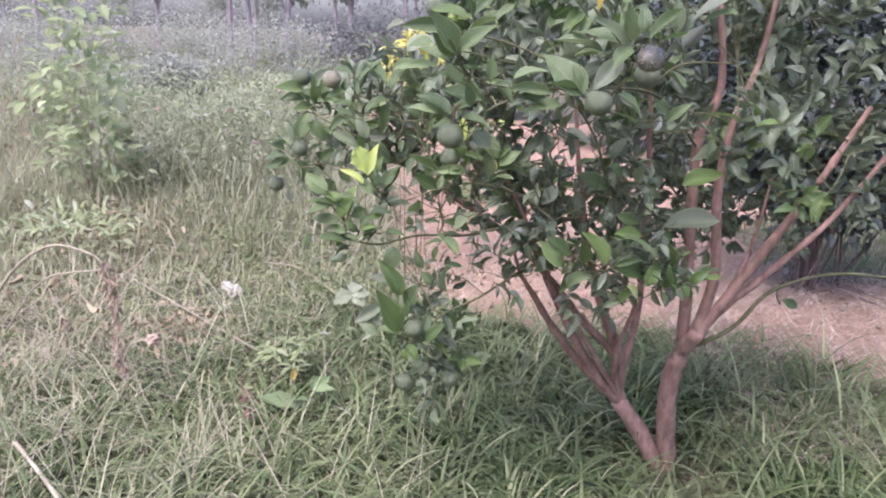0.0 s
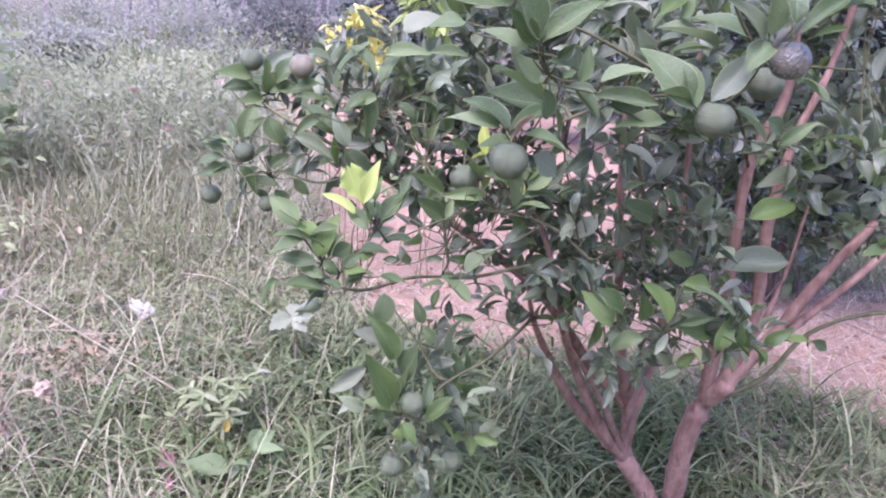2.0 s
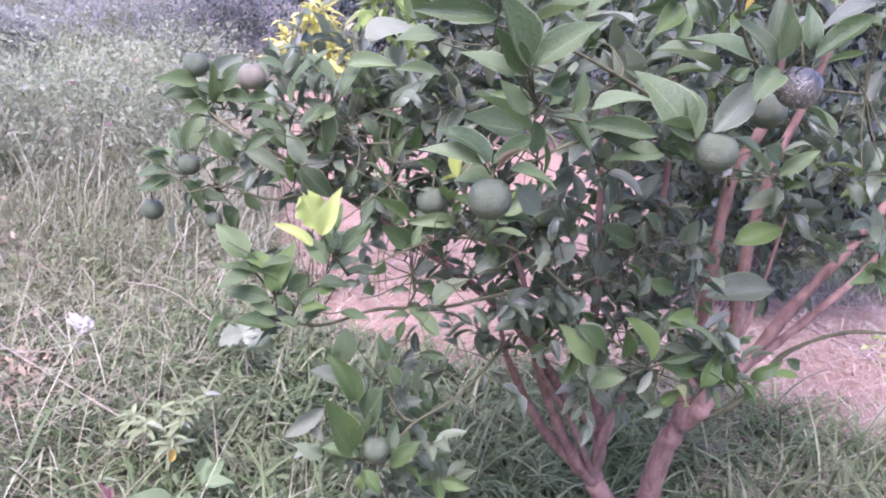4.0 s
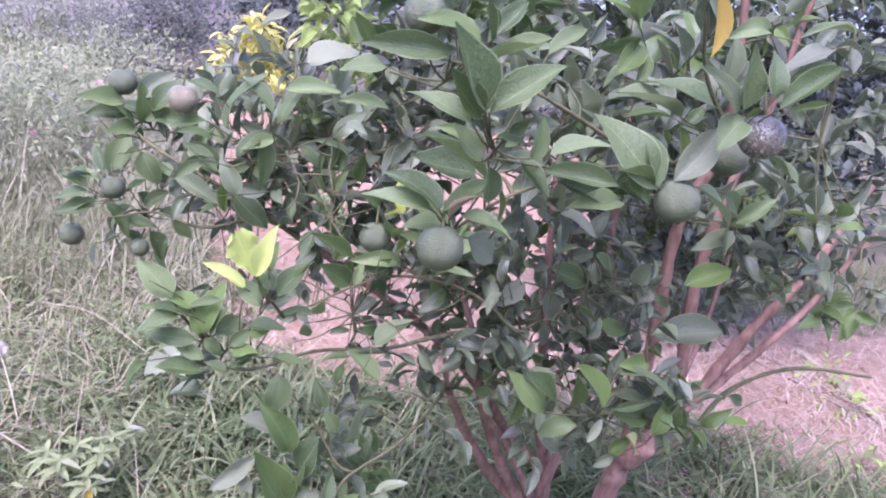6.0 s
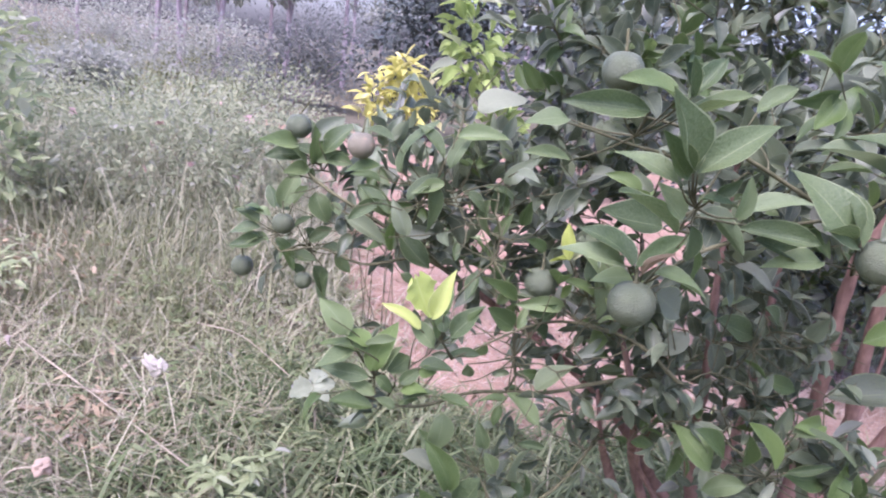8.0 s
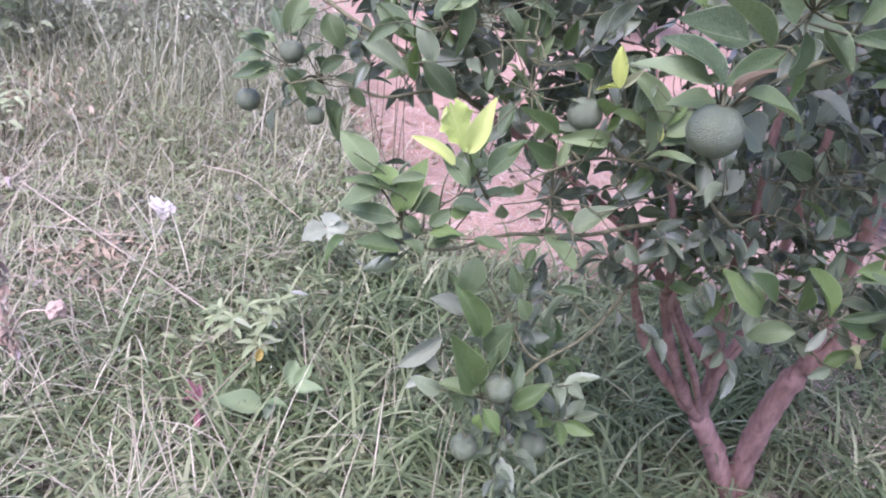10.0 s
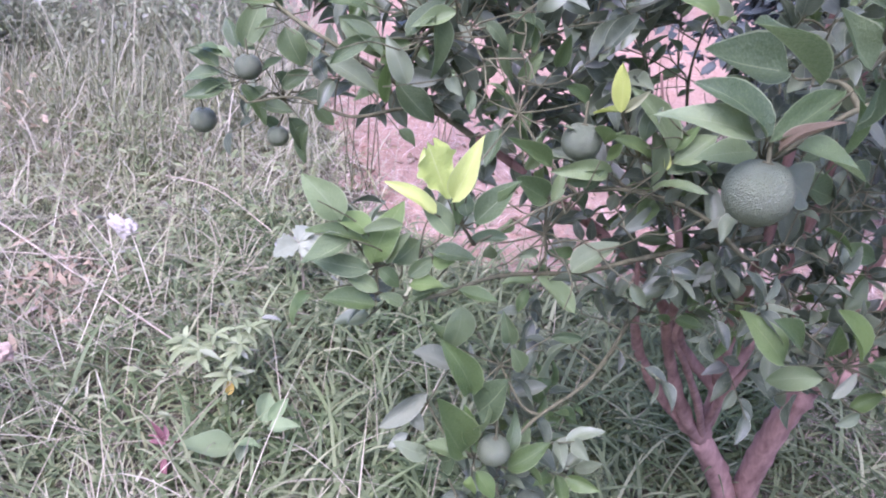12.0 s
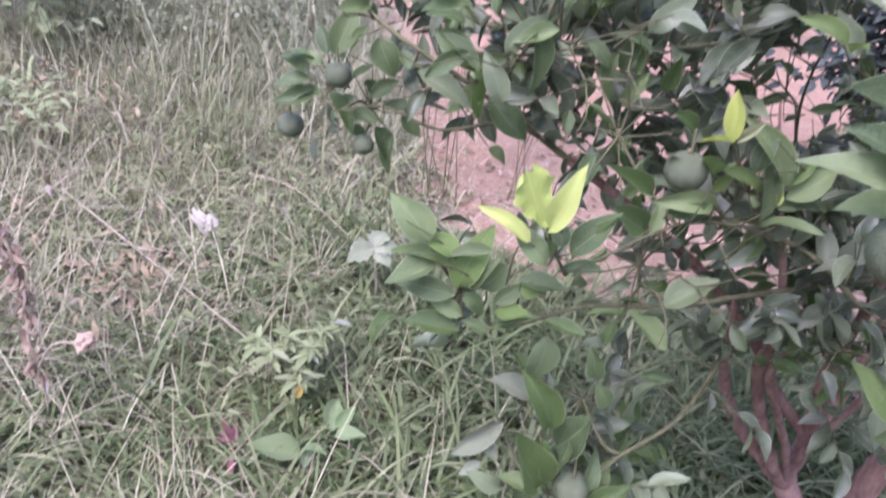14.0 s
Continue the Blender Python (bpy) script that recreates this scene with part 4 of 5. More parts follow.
    # leaves over the pink soil
    leaf_group([((-0.048, 2.0, 1.05), (-0.073, 2.011, 0.993), 0.6, "g"),
        ((-0.076, 2.0, 0.999), (-0.068, 2.007, 0.953), 0.5, "g"),
        ((-0.025, 2.0, 0.98), (0.019, 2.015, 0.992), 0.35, "g"),
        ((0.069, 2.0, 0.957), (0.124, 1.997, 1.026), 0.5, "g"),
        ((0.014, 2.0, 0.945), (0.074, 1.994, 0.883), 0.4, "g"),
        ((0.033, 2.0, 0.94), (0.095, 2.0, 0.933), 0.4, "g"),
        ((0.005, 2.0, 1.086), (-0.06, 1.974, 1.13), 0.45, "m"),
        ((0.015, 2.0, 1.081), (0.028, 2.018, 1.127), 0.4, "g"),
        ((0.004, 2.0, 1.142), (-0.082, 1.978, 1.185), 0.25, "m"),
        ((0.03, 2.0, 1.119), (0.071, 1.969, 1.15), 0.4, "m"),
        ((0.043, 2.0, 1.089), (0.11, 2.035, 1.056), 0.4, "g"),
        ((0.06, 2.0, 1.106), (0.083, 1.991, 1.147), 0.4, "g")])
    # hanging leaves
    leaf_group([((-0.119, 1.94, 0.916), (-0.115, 1.91, 0.84), 0.6, "g"),
        ((-0.126, 1.94, 0.839), (-0.161, 1.971, 0.854), 0.45, "m"),
        ((0.049, 1.94, 0.779), (0.025, 1.927, 0.868), 0.42, "g"),
        ((0.038, 1.94, 0.865), (0.09, 1.955, 0.852), 0.3, "g"),
        ((-0.028, 1.94, 0.848), (-0.042, 1.917, 0.902), 0.4, "g"),
        ((0.003, 1.94, 0.797), (-0.023, 1.929, 0.837), 0.6, "g"),
        ((-0.09, 1.9, 0.773), (-0.114, 1.86, 0.877), 0.4, "m"),
        ((-0.067, 1.92, 0.717), (-0.04, 1.876, 0.806), 0.6, "g")])
    # low spray
    leaf_group([((-0.091, 1.88, 0.656), (-0.164, 1.854, 0.798), 0.36, "m"),
        ((-0.081, 1.88, 0.68), (-0.098, 1.872, 0.756), 0.35, "b"),
        ((-0.081, 1.88, 0.65), (-0.152, 1.89, 0.671), 0.4, "m"),
        ((-0.1, 1.88, 0.653), (-0.15, 1.923, 0.571), 0.42, "g"),
        ((-0.151, 1.88, 0.654), (-0.193, 1.853, 0.686), 0.5, "g"),
        ((-0.017, 1.88, 0.653), (0.008, 1.894, 0.728), 0.33, "g"),
        ((-0.008, 1.88, 0.628), (0.047, 1.862, 0.697), 0.4, "m"),
        ((-0.069, 1.88, 0.607), (-0.072, 1.871, 0.559), 0.5, "b"),
        ((-0.064, 1.88, 0.62), (-0.027, 1.844, 0.592), 0.45, "b"),
        ((-0.062, 1.88, 0.711), (-0.053, 1.844, 0.771), 0.5, "g")])
    # withered leaves of the low spray
    leaf_group([((-0.152, 1.97, 0.713), (-0.229, 1.948, 0.661), 0.33, "p"),
        ((-0.177, 1.97, 0.675), (-0.159, 1.94, 0.653), 0.5, "p"),
        ((-0.177, 1.97, 0.619), (-0.209, 1.964, 0.591), 0.4, "p"),
        ((-0.116, 1.97, 0.776), (-0.177, 1.95, 0.816), 0.5, "p")])
    # upper left spray
    leaf_group([((-0.257, 2.15, 1.346), (-0.245, 2.15, 1.466), 0.36, "g"),
        ((-0.168, 2.15, 1.384), (-0.221, 2.15, 1.453), 0.4, "g"),
        ((-0.153, 2.15, 1.366), (-0.131, 2.15, 1.452), 0.36, "g"),
        ((-0.146, 2.15, 1.433), (-0.043, 2.15, 1.455), 0.36, "g"),
        ((-0.155, 2.15, 1.334), (-0.219, 2.15, 1.303), 0.36, "g"),
        ((-0.19, 2.15, 1.334), (-0.168, 2.15, 1.228), 0.4, "g"),
        ((-0.233, 2.15, 1.289), (-0.185, 2.15, 1.366), 0.35, "g")])
    leaf_group([((-0.292, 2.15, 1.354), (-0.376, 2.15, 1.355), 0.3, "m"),
        ((-0.274, 2.15, 1.41), (-0.329, 2.15, 1.433), 0.4, "g"),
        ((-0.061, 2.15, 1.309), (-0.076, 2.15, 1.234), 0.4, "g"),
        ((-0.033, 2.15, 1.345), (-0.049, 2.15, 1.278), 0.4, "g"),
        ((-0.025, 2.15, 1.281), (-0.023, 2.15, 1.33), 0.4, "m"),
        ((-0.269, 2.15, 1.253), (-0.327, 2.15, 1.31), 0.35, "g"),
        ((-0.287, 2.15, 1.283), (-0.354, 2.15, 1.239), 0.35, "g")])
    # leaves along the left arm
    leaf_group([((-0.348, 2.3, 1.28), (-0.254, 2.28, 1.228), 0.42, "g"),
        ((-0.37, 2.3, 1.203), (-0.268, 2.28, 1.168), 0.36, "g"),
        ((-0.45, 2.38, 1.237), (-0.421, 2.36, 1.17), 0.6, "g"),
        ((-0.408, 2.38, 1.217), (-0.39, 2.36, 1.19), 0.6, "g"),
        ((-0.24, 2.27, 1.184), (-0.168, 2.25, 1.116), 0.5, "g"),
        ((-0.228, 2.27, 1.091), (-0.193, 2.25, 1.078), 0.6, "g"),
        ((-0.256, 2.25, 1.147), (-0.254, 2.23, 1.226), 0.25, "b"),
        ((-0.299, 2.3, 1.295), (-0.349, 2.28, 1.326), 0.4, "m")])
    # leaves before the left limb
    leaf_group([((-0.169, 1.84, 1.153), (-0.149, 1.82, 1.128), 0.6, "m"),
        ((-0.069, 2.1, 1.164), (-0.085, 2.08, 1.107), 0.42, "g"),
        ((-0.117, 2.15, 1.211), (-0.119, 2.13, 1.176), 0.45, "g"),
        ((-0.027, 2.05, 1.116), (-0.012, 2.03, 1.173), 0.4, "g"),
        ((-0.052, 2.15, 1.197), (-0.077, 2.13, 1.248), 0.4, "g"),
        ((-0.037, 2.15, 1.227), (-0.017, 2.13, 1.286), 0.35, "m"),
        ((0.007, 2.1, 1.273), (0.014, 2.08, 1.331), 0.35, "m"),
        ((-0.108, 2.15, 1.322), (-0.066, 2.13, 1.299), 0.45, "g"),
        ((0.002, 2.05, 1.19), (-0.025, 2.03, 1.143), 0.35, "g"),
        ((-0.013, 2.15, 1.313), (-0.057, 2.13, 1.357), 0.35, "g"),
        ((0.053, 2.05, 1.236), (0.016, 2.03, 1.265), 0.5, "m")])
    # pale curled leaves at the top of the left side
    leaf_group([((-0.105, 2.19, 1.487), (-0.035, 2.19, 1.555), 0.72, "p"),
        ((-0.212, 2.5, 1.545), (-0.148, 2.49, 1.572), 0.42, "p")])
    # cluster at the end of the left arm
    leaf_group([((-0.521, 2.500, 1.342), (-0.608, 2.480, 1.365), 0.32, "g"),
        ((-0.513, 2.500, 1.328), (-0.603, 2.440, 1.329), 0.4, "g"),
        ((-0.498, 2.500, 1.303), (-0.590, 2.480, 1.304), 0.5, "g"),
        ((-0.483, 2.500, 1.273), (-0.541, 2.450, 1.256), 0.46, "g"),
        ((-0.484, 2.500, 1.342), (-0.415, 2.530, 1.414), 0.46, "g"),
        ((-0.450, 2.500, 1.315), (-0.398, 2.460, 1.401), 0.42, "g"),
        ((-0.468, 2.500, 1.290), (-0.394, 2.500, 1.327), 0.42, "g")])
    leaf_group([((-0.476, 2.500, 1.282), (-0.450, 2.470, 1.366), 0.5, "m"),
        ((-0.491, 2.500, 1.273), (-0.513, 2.460, 1.324), 0.55, "g"),
        ((-0.477, 2.500, 1.274), (-0.479, 2.500, 1.239), 0.5, "g"),
        ((-0.438, 2.500, 1.293), (-0.419, 2.500, 1.252), 0.45, "g"),
        ((-0.469, 2.500, 1.313), (-0.515, 2.470, 1.338), 0.45, "g"),
        ((-0.438, 2.500, 1.300), (-0.372, 2.450, 1.297), 0.4, "g"),
        ((-0.469, 2.500, 1.328), (-0.493, 2.550, 1.390), 0.4, "g")])
    # lower cluster of the left arm
    leaf_group([((-0.581, 2.610, 1.133), (-0.605, 2.630, 1.194), 0.46, "g"),
        ((-0.565, 2.610, 1.134), (-0.537, 2.630, 1.241), 0.48, "g"),
        ((-0.533, 2.610, 1.149), (-0.495, 2.610, 1.198), 0.46, "g"),
        ((-0.613, 2.610, 1.122), (-0.676, 2.610, 1.152), 0.55, "m"),
        ((-0.621, 2.610, 1.088), (-0.685, 2.630, 1.121), 0.5, "g"),
        ((-0.613, 2.610, 1.074), (-0.708, 2.600, 1.079), 0.36, "g"),
        ((-0.613, 2.610, 1.050), (-0.711, 2.620, 1.032), 0.4, "g"),
        ((-0.605, 2.610, 1.042), (-0.691, 2.600, 1.014), 0.4, "g"),
        ((-0.589, 2.610, 1.107), (-0.648, 2.610, 1.148), 0.46, "g"),
        ((-0.528, 2.610, 1.082), (-0.483, 2.630, 1.120), 0.46, "m"),
        ((-0.573, 2.610, 1.049), (-0.503, 2.560, 1.017), 0.42, "m"),
        ((-0.540, 2.610, 1.012), (-0.459, 2.590, 1.004), 0.42, "g")])
    leaf_group([((-0.593, 2.610, 1.039), (-0.650, 2.630, 1.050), 0.46, "g"),
        ((-0.541, 2.610, 1.132), (-0.589, 2.650, 1.146), 0.45, "g"),
        ((-0.485, 2.610, 1.161), (-0.423, 2.610, 1.133), 0.5, "g"),
        ((-0.483, 2.610, 1.051), (-0.422, 2.610, 1.090), 0.46, "g"),
        ((-0.466, 2.610, 0.983), (-0.419, 2.610, 0.911), 0.55, "g"),
        ((-0.532, 2.610, 0.978), (-0.481, 2.630, 0.941), 0.5, "g"),
        ((-0.424, 2.610, 0.968), (-0.453, 2.590, 0.887), 0.46, "g"),
        ((-0.409, 2.610, 1.022), (-0.366, 2.610, 0.972), 0.5, "g"),
        ((-0.450, 2.610, 1.036), (-0.382, 2.590, 1.046), 0.45, "g"),
        ((-0.516, 2.610, 1.049), (-0.565, 2.610, 0.998), 0.5, "g"),
        ((-0.500, 2.610, 1.084), (-0.453, 2.630, 1.049), 0.5, "g")])


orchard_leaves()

FRUIT = [((0.064, 1.529, 1.311), 0.0315), ((0.407, 1.566, 1.396), 0.0325), ((0.046, 2.017, 1.181), 0.0315), ((-0.52, 2.507, 1.374), 0.0325),
         ((-0.553, 2.583, 1.10), 0.030), ((-0.67, 2.659, 0.945), 0.031), ((-0.49, 2.6, 0.94), 0.025), ((-0.042, 1.868, 0.68), 0.0278),
         ((-0.075, 1.95, 0.46), 0.03), ((0.07, 1.95, 0.48), 0.029), ((0.534, 1.666, 1.455), 0.032), ((0.02, 1.61, 1.60), 0.028)]
OPEN_AT = np.array([p for p, _ in FRUIT] + [(0.516, 1.567, 1.50), (-0.340, 2.15, 1.392)] + SINGLE)


def crowded(p):
    """True in front of a fruit or of a single leaf, on the open south side of the tree."""
    d = p - OPEN_AT
    return bool(np.any((np.abs(d[:, 0]) < 0.055) & (np.abs(d[:, 2]) < 0.05) & (d[:, 1] < 0.02) & (d[:, 1] > -0.3)))


GAPS = [(np.array(a), np.array(b), r0, r1) for a, b, r0, r1 in (
    ((0.15, 1.9, 1.32), (0.62, 3.0, 1.08), 0.07, 0.11),
    ((0.67, 1.75, 1.142), (1.217, 2.5, 0.856), 0.10, 0.17),
    ((-0.287, 2.05, 1.138), (-0.273, 3.4, 0.60), 0.055, 0.12),
    ((-0.184, 2.0, 1.165), (-0.04, 3.4, 0.66), 0.05, 0.085),
    ((-0.10, 2.0, 1.16), (0.02, 2.3, 1.02), 0.04, 0.05))]


def in_gap(p):
    """True in the bare gaps through the crown: round a leafless twig, below the right limbs and round the left limb."""
    for a, b, r0, r1 in GAPS:
        s = np.clip((p - a) @ (b - a) / np.sum((b - a) ** 2), 0, 1)
        if np.linalg.norm(p - a - s * (b - a)) < r0 + (r1 - r0) * s:
            return True
    return False


CROWN = LeafCloud(CITRUS)
CROWN_FRESH = LeafCloud(CITRUS)


def spray(at, way, count, size, fresh=0.12, single=False):
    """A leafy shoot: alternate leaves along a twig and a tuft at its end."""
    global leaf_total
    at, way = np.asarray(at, float), np.asarray(way, float)
    if in_gap(at):
        return
    way /= np.linalg.norm(way)
    length = 0.018 * count
    end = at + way * length
    twig_to(at)
    TWIGS.append(tube_arrays(spline([at, at + 0.5 * length * way + rng.normal(size=3) * 0.006, end], 3), 0.0016, 0.0009, 5))
    young = rng.uniform() < fresh
    for k in range(count):
        s = (k + 0.5) / count
        foot = at + way * length * s
        out = np.cross(way, rng.normal(size=3))
        out /= np.linalg.norm(out) + 1e-9
        lw = way * (0.35 + 0.9 * s ** 3) + out * (1.0 - 0.35 * s) + (0, -0.1, 0.12 + 0.35 * rng.normal())
        up = np.array((0, -0.3, 0.8)) + way * 0.3 + rng.normal(size=3) * 0.55
        z = size * rng.uniform(0.75, 1.2)
        middle = foot + 0.5 * z * lw / np.linalg.norm(lw)
        if crowded(middle) or in_gap(middle):
            continue
        kind = int(rng.integers(0, 5))
        if single:
            leaf_part(foot, lw, up, z, 1.0, LEAF_MID if young else LEAF, kind)
            leaf_total += 1
        else:
            (CROWN_FRESH if young else CROWN).add(foot, lw, up, z, kind)


def crown(centre, radii, count, size=0.07, lean=(0, -0.2, 0.6), fresh=0.1, single=False, leaves=(5, 9)):
    """Shoots spread through an egg-shaped part of the crown, denser near its skin."""
    centre, radii = np.array(centre), np.array(radii)
    done = 0
    while done < count:
        d = rng.normal(size=3)
        d /= np.linalg.norm(d)
        p = centre + d * radii * rng.uniform(0.25, 1.0) ** 0.6
        if p[1] < 1.48 or p[2] < 0.42:
            continue
        spray(p, d + np.array(lean) + 0.35 * rng.normal(size=3), int(rng.integers(*leaves)), size, fresh, single and leaf_total < 290)
        done += 1


crown((-0.42, 2.52, 1.25), (0.12, 0.06, 0.05), 8, 0.07, (-0.3, -0.5, 0.9), single=True, leaves=(4, 7))
crown((-0.52, 2.64, 1.03), (0.12, 0.06, 0.06), 8, 0.07, (-0.5, -0.5, 0.6), single=True, leaves=(4, 7))
crown((-0.13, 2.22, 1.29), (0.2, 0.16, 0.08), 22, 0.072, (-0.1, -0.4, 0.3))
crown((-0.22, 1.95, 1.0), (0.10, 0.05, 0.06), 9, 0.058, fresh=0.5)
crown((0.0, 1.98, 0.57), (0.08, 0.06, 0.13), 26, 0.06, fresh=0.4)
crown((0.10, 2.38, 1.22), (0.36, 0.28, 0.18), 55, 0.069)
crown((0.30, 2.5, 1.12), (0.35, 0.2, 0.22), 36, 0.069)
crown((0.28, 2.2, 0.98), (0.22, 0.14, 0.12), 28, 0.062)
crown((0.10, 2.02, 1.04), (0.16, 0.10, 0.10), 20, 0.055, fresh=0.3)
crown((0.40, 2.2, 1.30), (0.36, 0.35, 0.28), 94, 0.069)
crown((0.50, 2.05, 0.98), (0.28, 0.20, 0.12), 35, 0.058, fresh=0.25)
crown((0.44, 1.82, 1.5), (0.14, 0.14, 0.10), 11, 0.066)
crown((0.78, 2.05, 1.40), (0.30, 0.14, 0.22), 9, 0.074)
crown((0.62, 1.93, 0.80), (0.15, 0.08, 0.08), 12, 0.07, fresh=0.4)
crown((0.20, 2.1, 0.80), (0.2, 0.12, 0.05), 5, 0.053)
crown((1.15, 2.6, 1.15), (0.45, 0.28, 0.36), 70, 0.07)
crown((1.2, 2.1, 1.22), (0.24, 0.14, 0.2), 12, 0.07, fresh=0.2)
crown((0.50, 2.3, 1.72), (0.6, 0.45, 0.2), 42, 0.07)
crown((1.0, 2.55, 1.78), (0.5, 0.3, 0.2), 46, 0.07)
crown((1.35, 2.62, 1.5), (0.4, 0.3, 0.3), 62, 0.07)
crown((1.55, 2.5, 1.08), (0.3, 0.25, 0.14), 8, 0.062)
crown((1.32, 2.86, 1.0), (0.42, 0.18, 0.3), 62, 0.066)
crown((1.0, 2.75, 1.35), (0.42, 0.2, 0.36), 50, 0.066)
crown((0.3, 2.75, 1.45), (0.25, 0.15, 0.2), 14, 0.066)
crown((0.55, 2.12, 0.80), (0.30, 0.12, 0.10), 22, 0.06)
crown((0.78, 2.15, 0.9), (0.16, 0.10, 0.10), 8, 0.062)
crown((0.82, 2.78, 0.95), (0.42, 0.18, 0.28), 62, 0.066)
crown((-0.27, 2.42, 1.17), (0.20, 0.08, 0.10), 19, 0.069, (-0.1, -0.4, 0.2))
crown((-0.06, 2.34, 1.05), (0.14, 0.08, 0.08), 10, 0.062, (-0.1, -0.3, 0.1))
crown((-0.2, 2.5, 1.31), (0.18, 0.1, 0.09), 18, 0.068, (-0.1, -0.4, 0.3))
crown((0.24, 2.35, 1.6), (0.2, 0.2, 0.12), 30, 0.076, fresh=0.4)
crown((0.72, 2.85, 1.82), (0.38, 0.12, 0.2), 56, 0.07)
crown((1.05, 2.95, 1.72), (0.4, 0.1, 0.2), 40, 0.07)
crown((0.04, 2.5, 1.40), (0.18, 0.12, 0.08), 14, 0.07, fresh=0.3)
CROWN.put("foliage", LEAF, None, "").parent = tree
CROWN_FRESH.put("foliage", LEAF_MID, None, "fresh green leaves").parent = tree
for ob in tree.children:
    if ob.name.startswith("foliage"):
        ob.location = -tree.location
tv, tf = join_arrays(TWIGS)
piece("twigwork", mesh_from("twigwork", tv - (0.95, 2.56, -0.24), tf), TWIG, tree, "thin green-brown twigs", "stuff")


# ---- oranges ----
def orange(at, r, skin=PEEL, label="unripe green orange hanging on the tree", seed=0):
    """A round fruit with a dimple, its calyx and its stalk."""
    ob = thing("orange", label, "orange", at, "oranges on the tree")
    o = np.random.default_rng(seed)
    bm = bmesh.new()
    bmesh.ops.create_uvsphere(bm, u_segments=32, v_segments=20, radius=r)
    for v in bm.verts:
        n = v.co.normalized()
        d = 1 + 0.02 * noise.noise(n * 1.7 + Vector((seed, 0, 0)))
        d -= 0.07 * max(0, n.z - 0.86) / 0.14 + 0.05 * max(0, -n.z - 0.93) / 0.07
        v.co *= d
        v.co.z *= 0.97
    for f in bm.faces:
        f.smooth = True
    me = bpy.data.meshes.new("fruit")
    bm.to_mesh(me)
    bm.free()
    body = piece("fruit", me, skin, ob)
    chunks = []
    for k in range(5):
        a = 2 * np.pi * k / 5
        v, f, _ = leaf_arrays(2, 2, 0.7, 0.1, 0.35)
        chunks.append((v * r * 0.3 @ leaf_frame(None, np.array((math.cos(a), math.sin(a), 0.05)), np.array((0, 0, 1.0))) + (0, 0, r * 0.915), f))
    v, f = join_arrays(chunks)
    piece("calyx", mesh_from("calyx", v, f), TWIG, body, "small green calyx")
    end = np.array((0.01 * o.normal(), 0.012, r * 1.9))
    v, f = tube_arrays(spline([(0, 0, r * 0.9), 0.6 * end + (0, 0, 0.3 * r), end], 3), 0.0022, 0.0022, 6)
    piece("stalk", mesh_from("stalk", v, f), TWIG, ob)
    return ob


for k, (at, r) in enumerate(FRUIT):
    orange(at, r, seed=k)
orange((0.516, 1.567, 1.50), 0.033, PEEL_RUSSET, "green orange with a rough russeted skin", 20)
orange((-0.340, 2.15, 1.392), 0.029, PEEL_SCARRED, "pale scurfy orange with a brown scarred patch", 21)


# ---- bushes and weeds ----
def lumpy(n, centre, radii, seed, floor=GZ + 0.03):
    """n points in an uneven egg-shaped volume, more of them near the skin, and their outward ways."""
    q = np.random.default_rng(seed)
    d = q.normal(size=(n, 3))
    d /= np.linalg.norm(d, axis=1)[:, None]
    knob = 1 + 0.22 * np.sin(4 * d[:, 0] + seed) * np.sin(5 * d[:, 2] + 2 * seed) + 0.18 * np.sin(9 * d[:, 1] + seed)
    p = np.array(centre) + d * np.array(radii) * (knob * q.uniform(0.1, 1, n) ** 0.45)[:, None]
    ok = p[:, 2] > floor
    return p[ok], d[ok], q


def bush(name, label, category, at, lobes, leaves, size, material, shapes, stems=10, stem_mat=None, bark_r=0.006, droop=0.1, flowers=0, group="", seed=1):
    """A bush of stems and many small leaves; lobes are (offset, radii, share)."""
    ob = thing(name, label, category, at, group)
    cloud = LeafCloud(shapes)
    twigs = []
    stem_mat = stem_mat or TWIG
    for b, (off, radii, share) in enumerate(lobes):
        p, d, q = lumpy(int(leaves * share), off, radii, seed + 7 * b, 0.02)
        for k in range(len(p)):
            way = d[k] * (1, 1, 0.6) + q.normal(size=3) * 0.6 + (0, 0, 0.15 - droop)
            one = LeafCloud(shapes) if leaves <= 70 else cloud
            one.add(p[k], way, (0.3 * q.normal(), -0.2 + 0.3 * q.normal(), 1), size * q.uniform(0.6, 1.35), k)
            if leaves <= 70:
                one.put("leaf", material, ob, kind="")
        tops = p[q.integers(0, len(p), max(2, int(stems * share)))]
        for t in tops:
            foot = np.array((0.25 * off[0] + 0.05 * q.normal(), 0.25 * off[1] + 0.05 * q.normal(), -0.03))
            mid = foot * 0.45 + t * 0.55 + q.normal(size=3) * 0.05 * np.linalg.norm(t)
            twigs.append(tube_arrays(spline([foot, mid, t], 5), bark_r, bark_r * 0.3, 5))
        for t in p[q.integers(0, len(p), int(flowers * share))]:
            t = np.array(off) + (t - np.array(off)) * 1.06
            bloom = piece("flower", flower_mesh(), PETAL, ob, "small pink flower head")
            bloom.matrix_basis = pose(*t, 30 * q.normal() + 35, 20 * q.normal(), 360 * q.uniform()) @ Matrix.Scale(q.uniform(0.7, 1.3), 4)
    if leaves > 70:
        cloud.put("foliage", material, ob)
    if len(twigs) <= 20:
        for v, f in twigs:
            piece("stem", mesh_from("stem", v, f), stem_mat, ob)
    else:
        v, f = join_arrays(twigs)
        piece("stemwork", mesh_from("stemwork", v, f), stem_mat, ob, "", "stuff")
    return ob


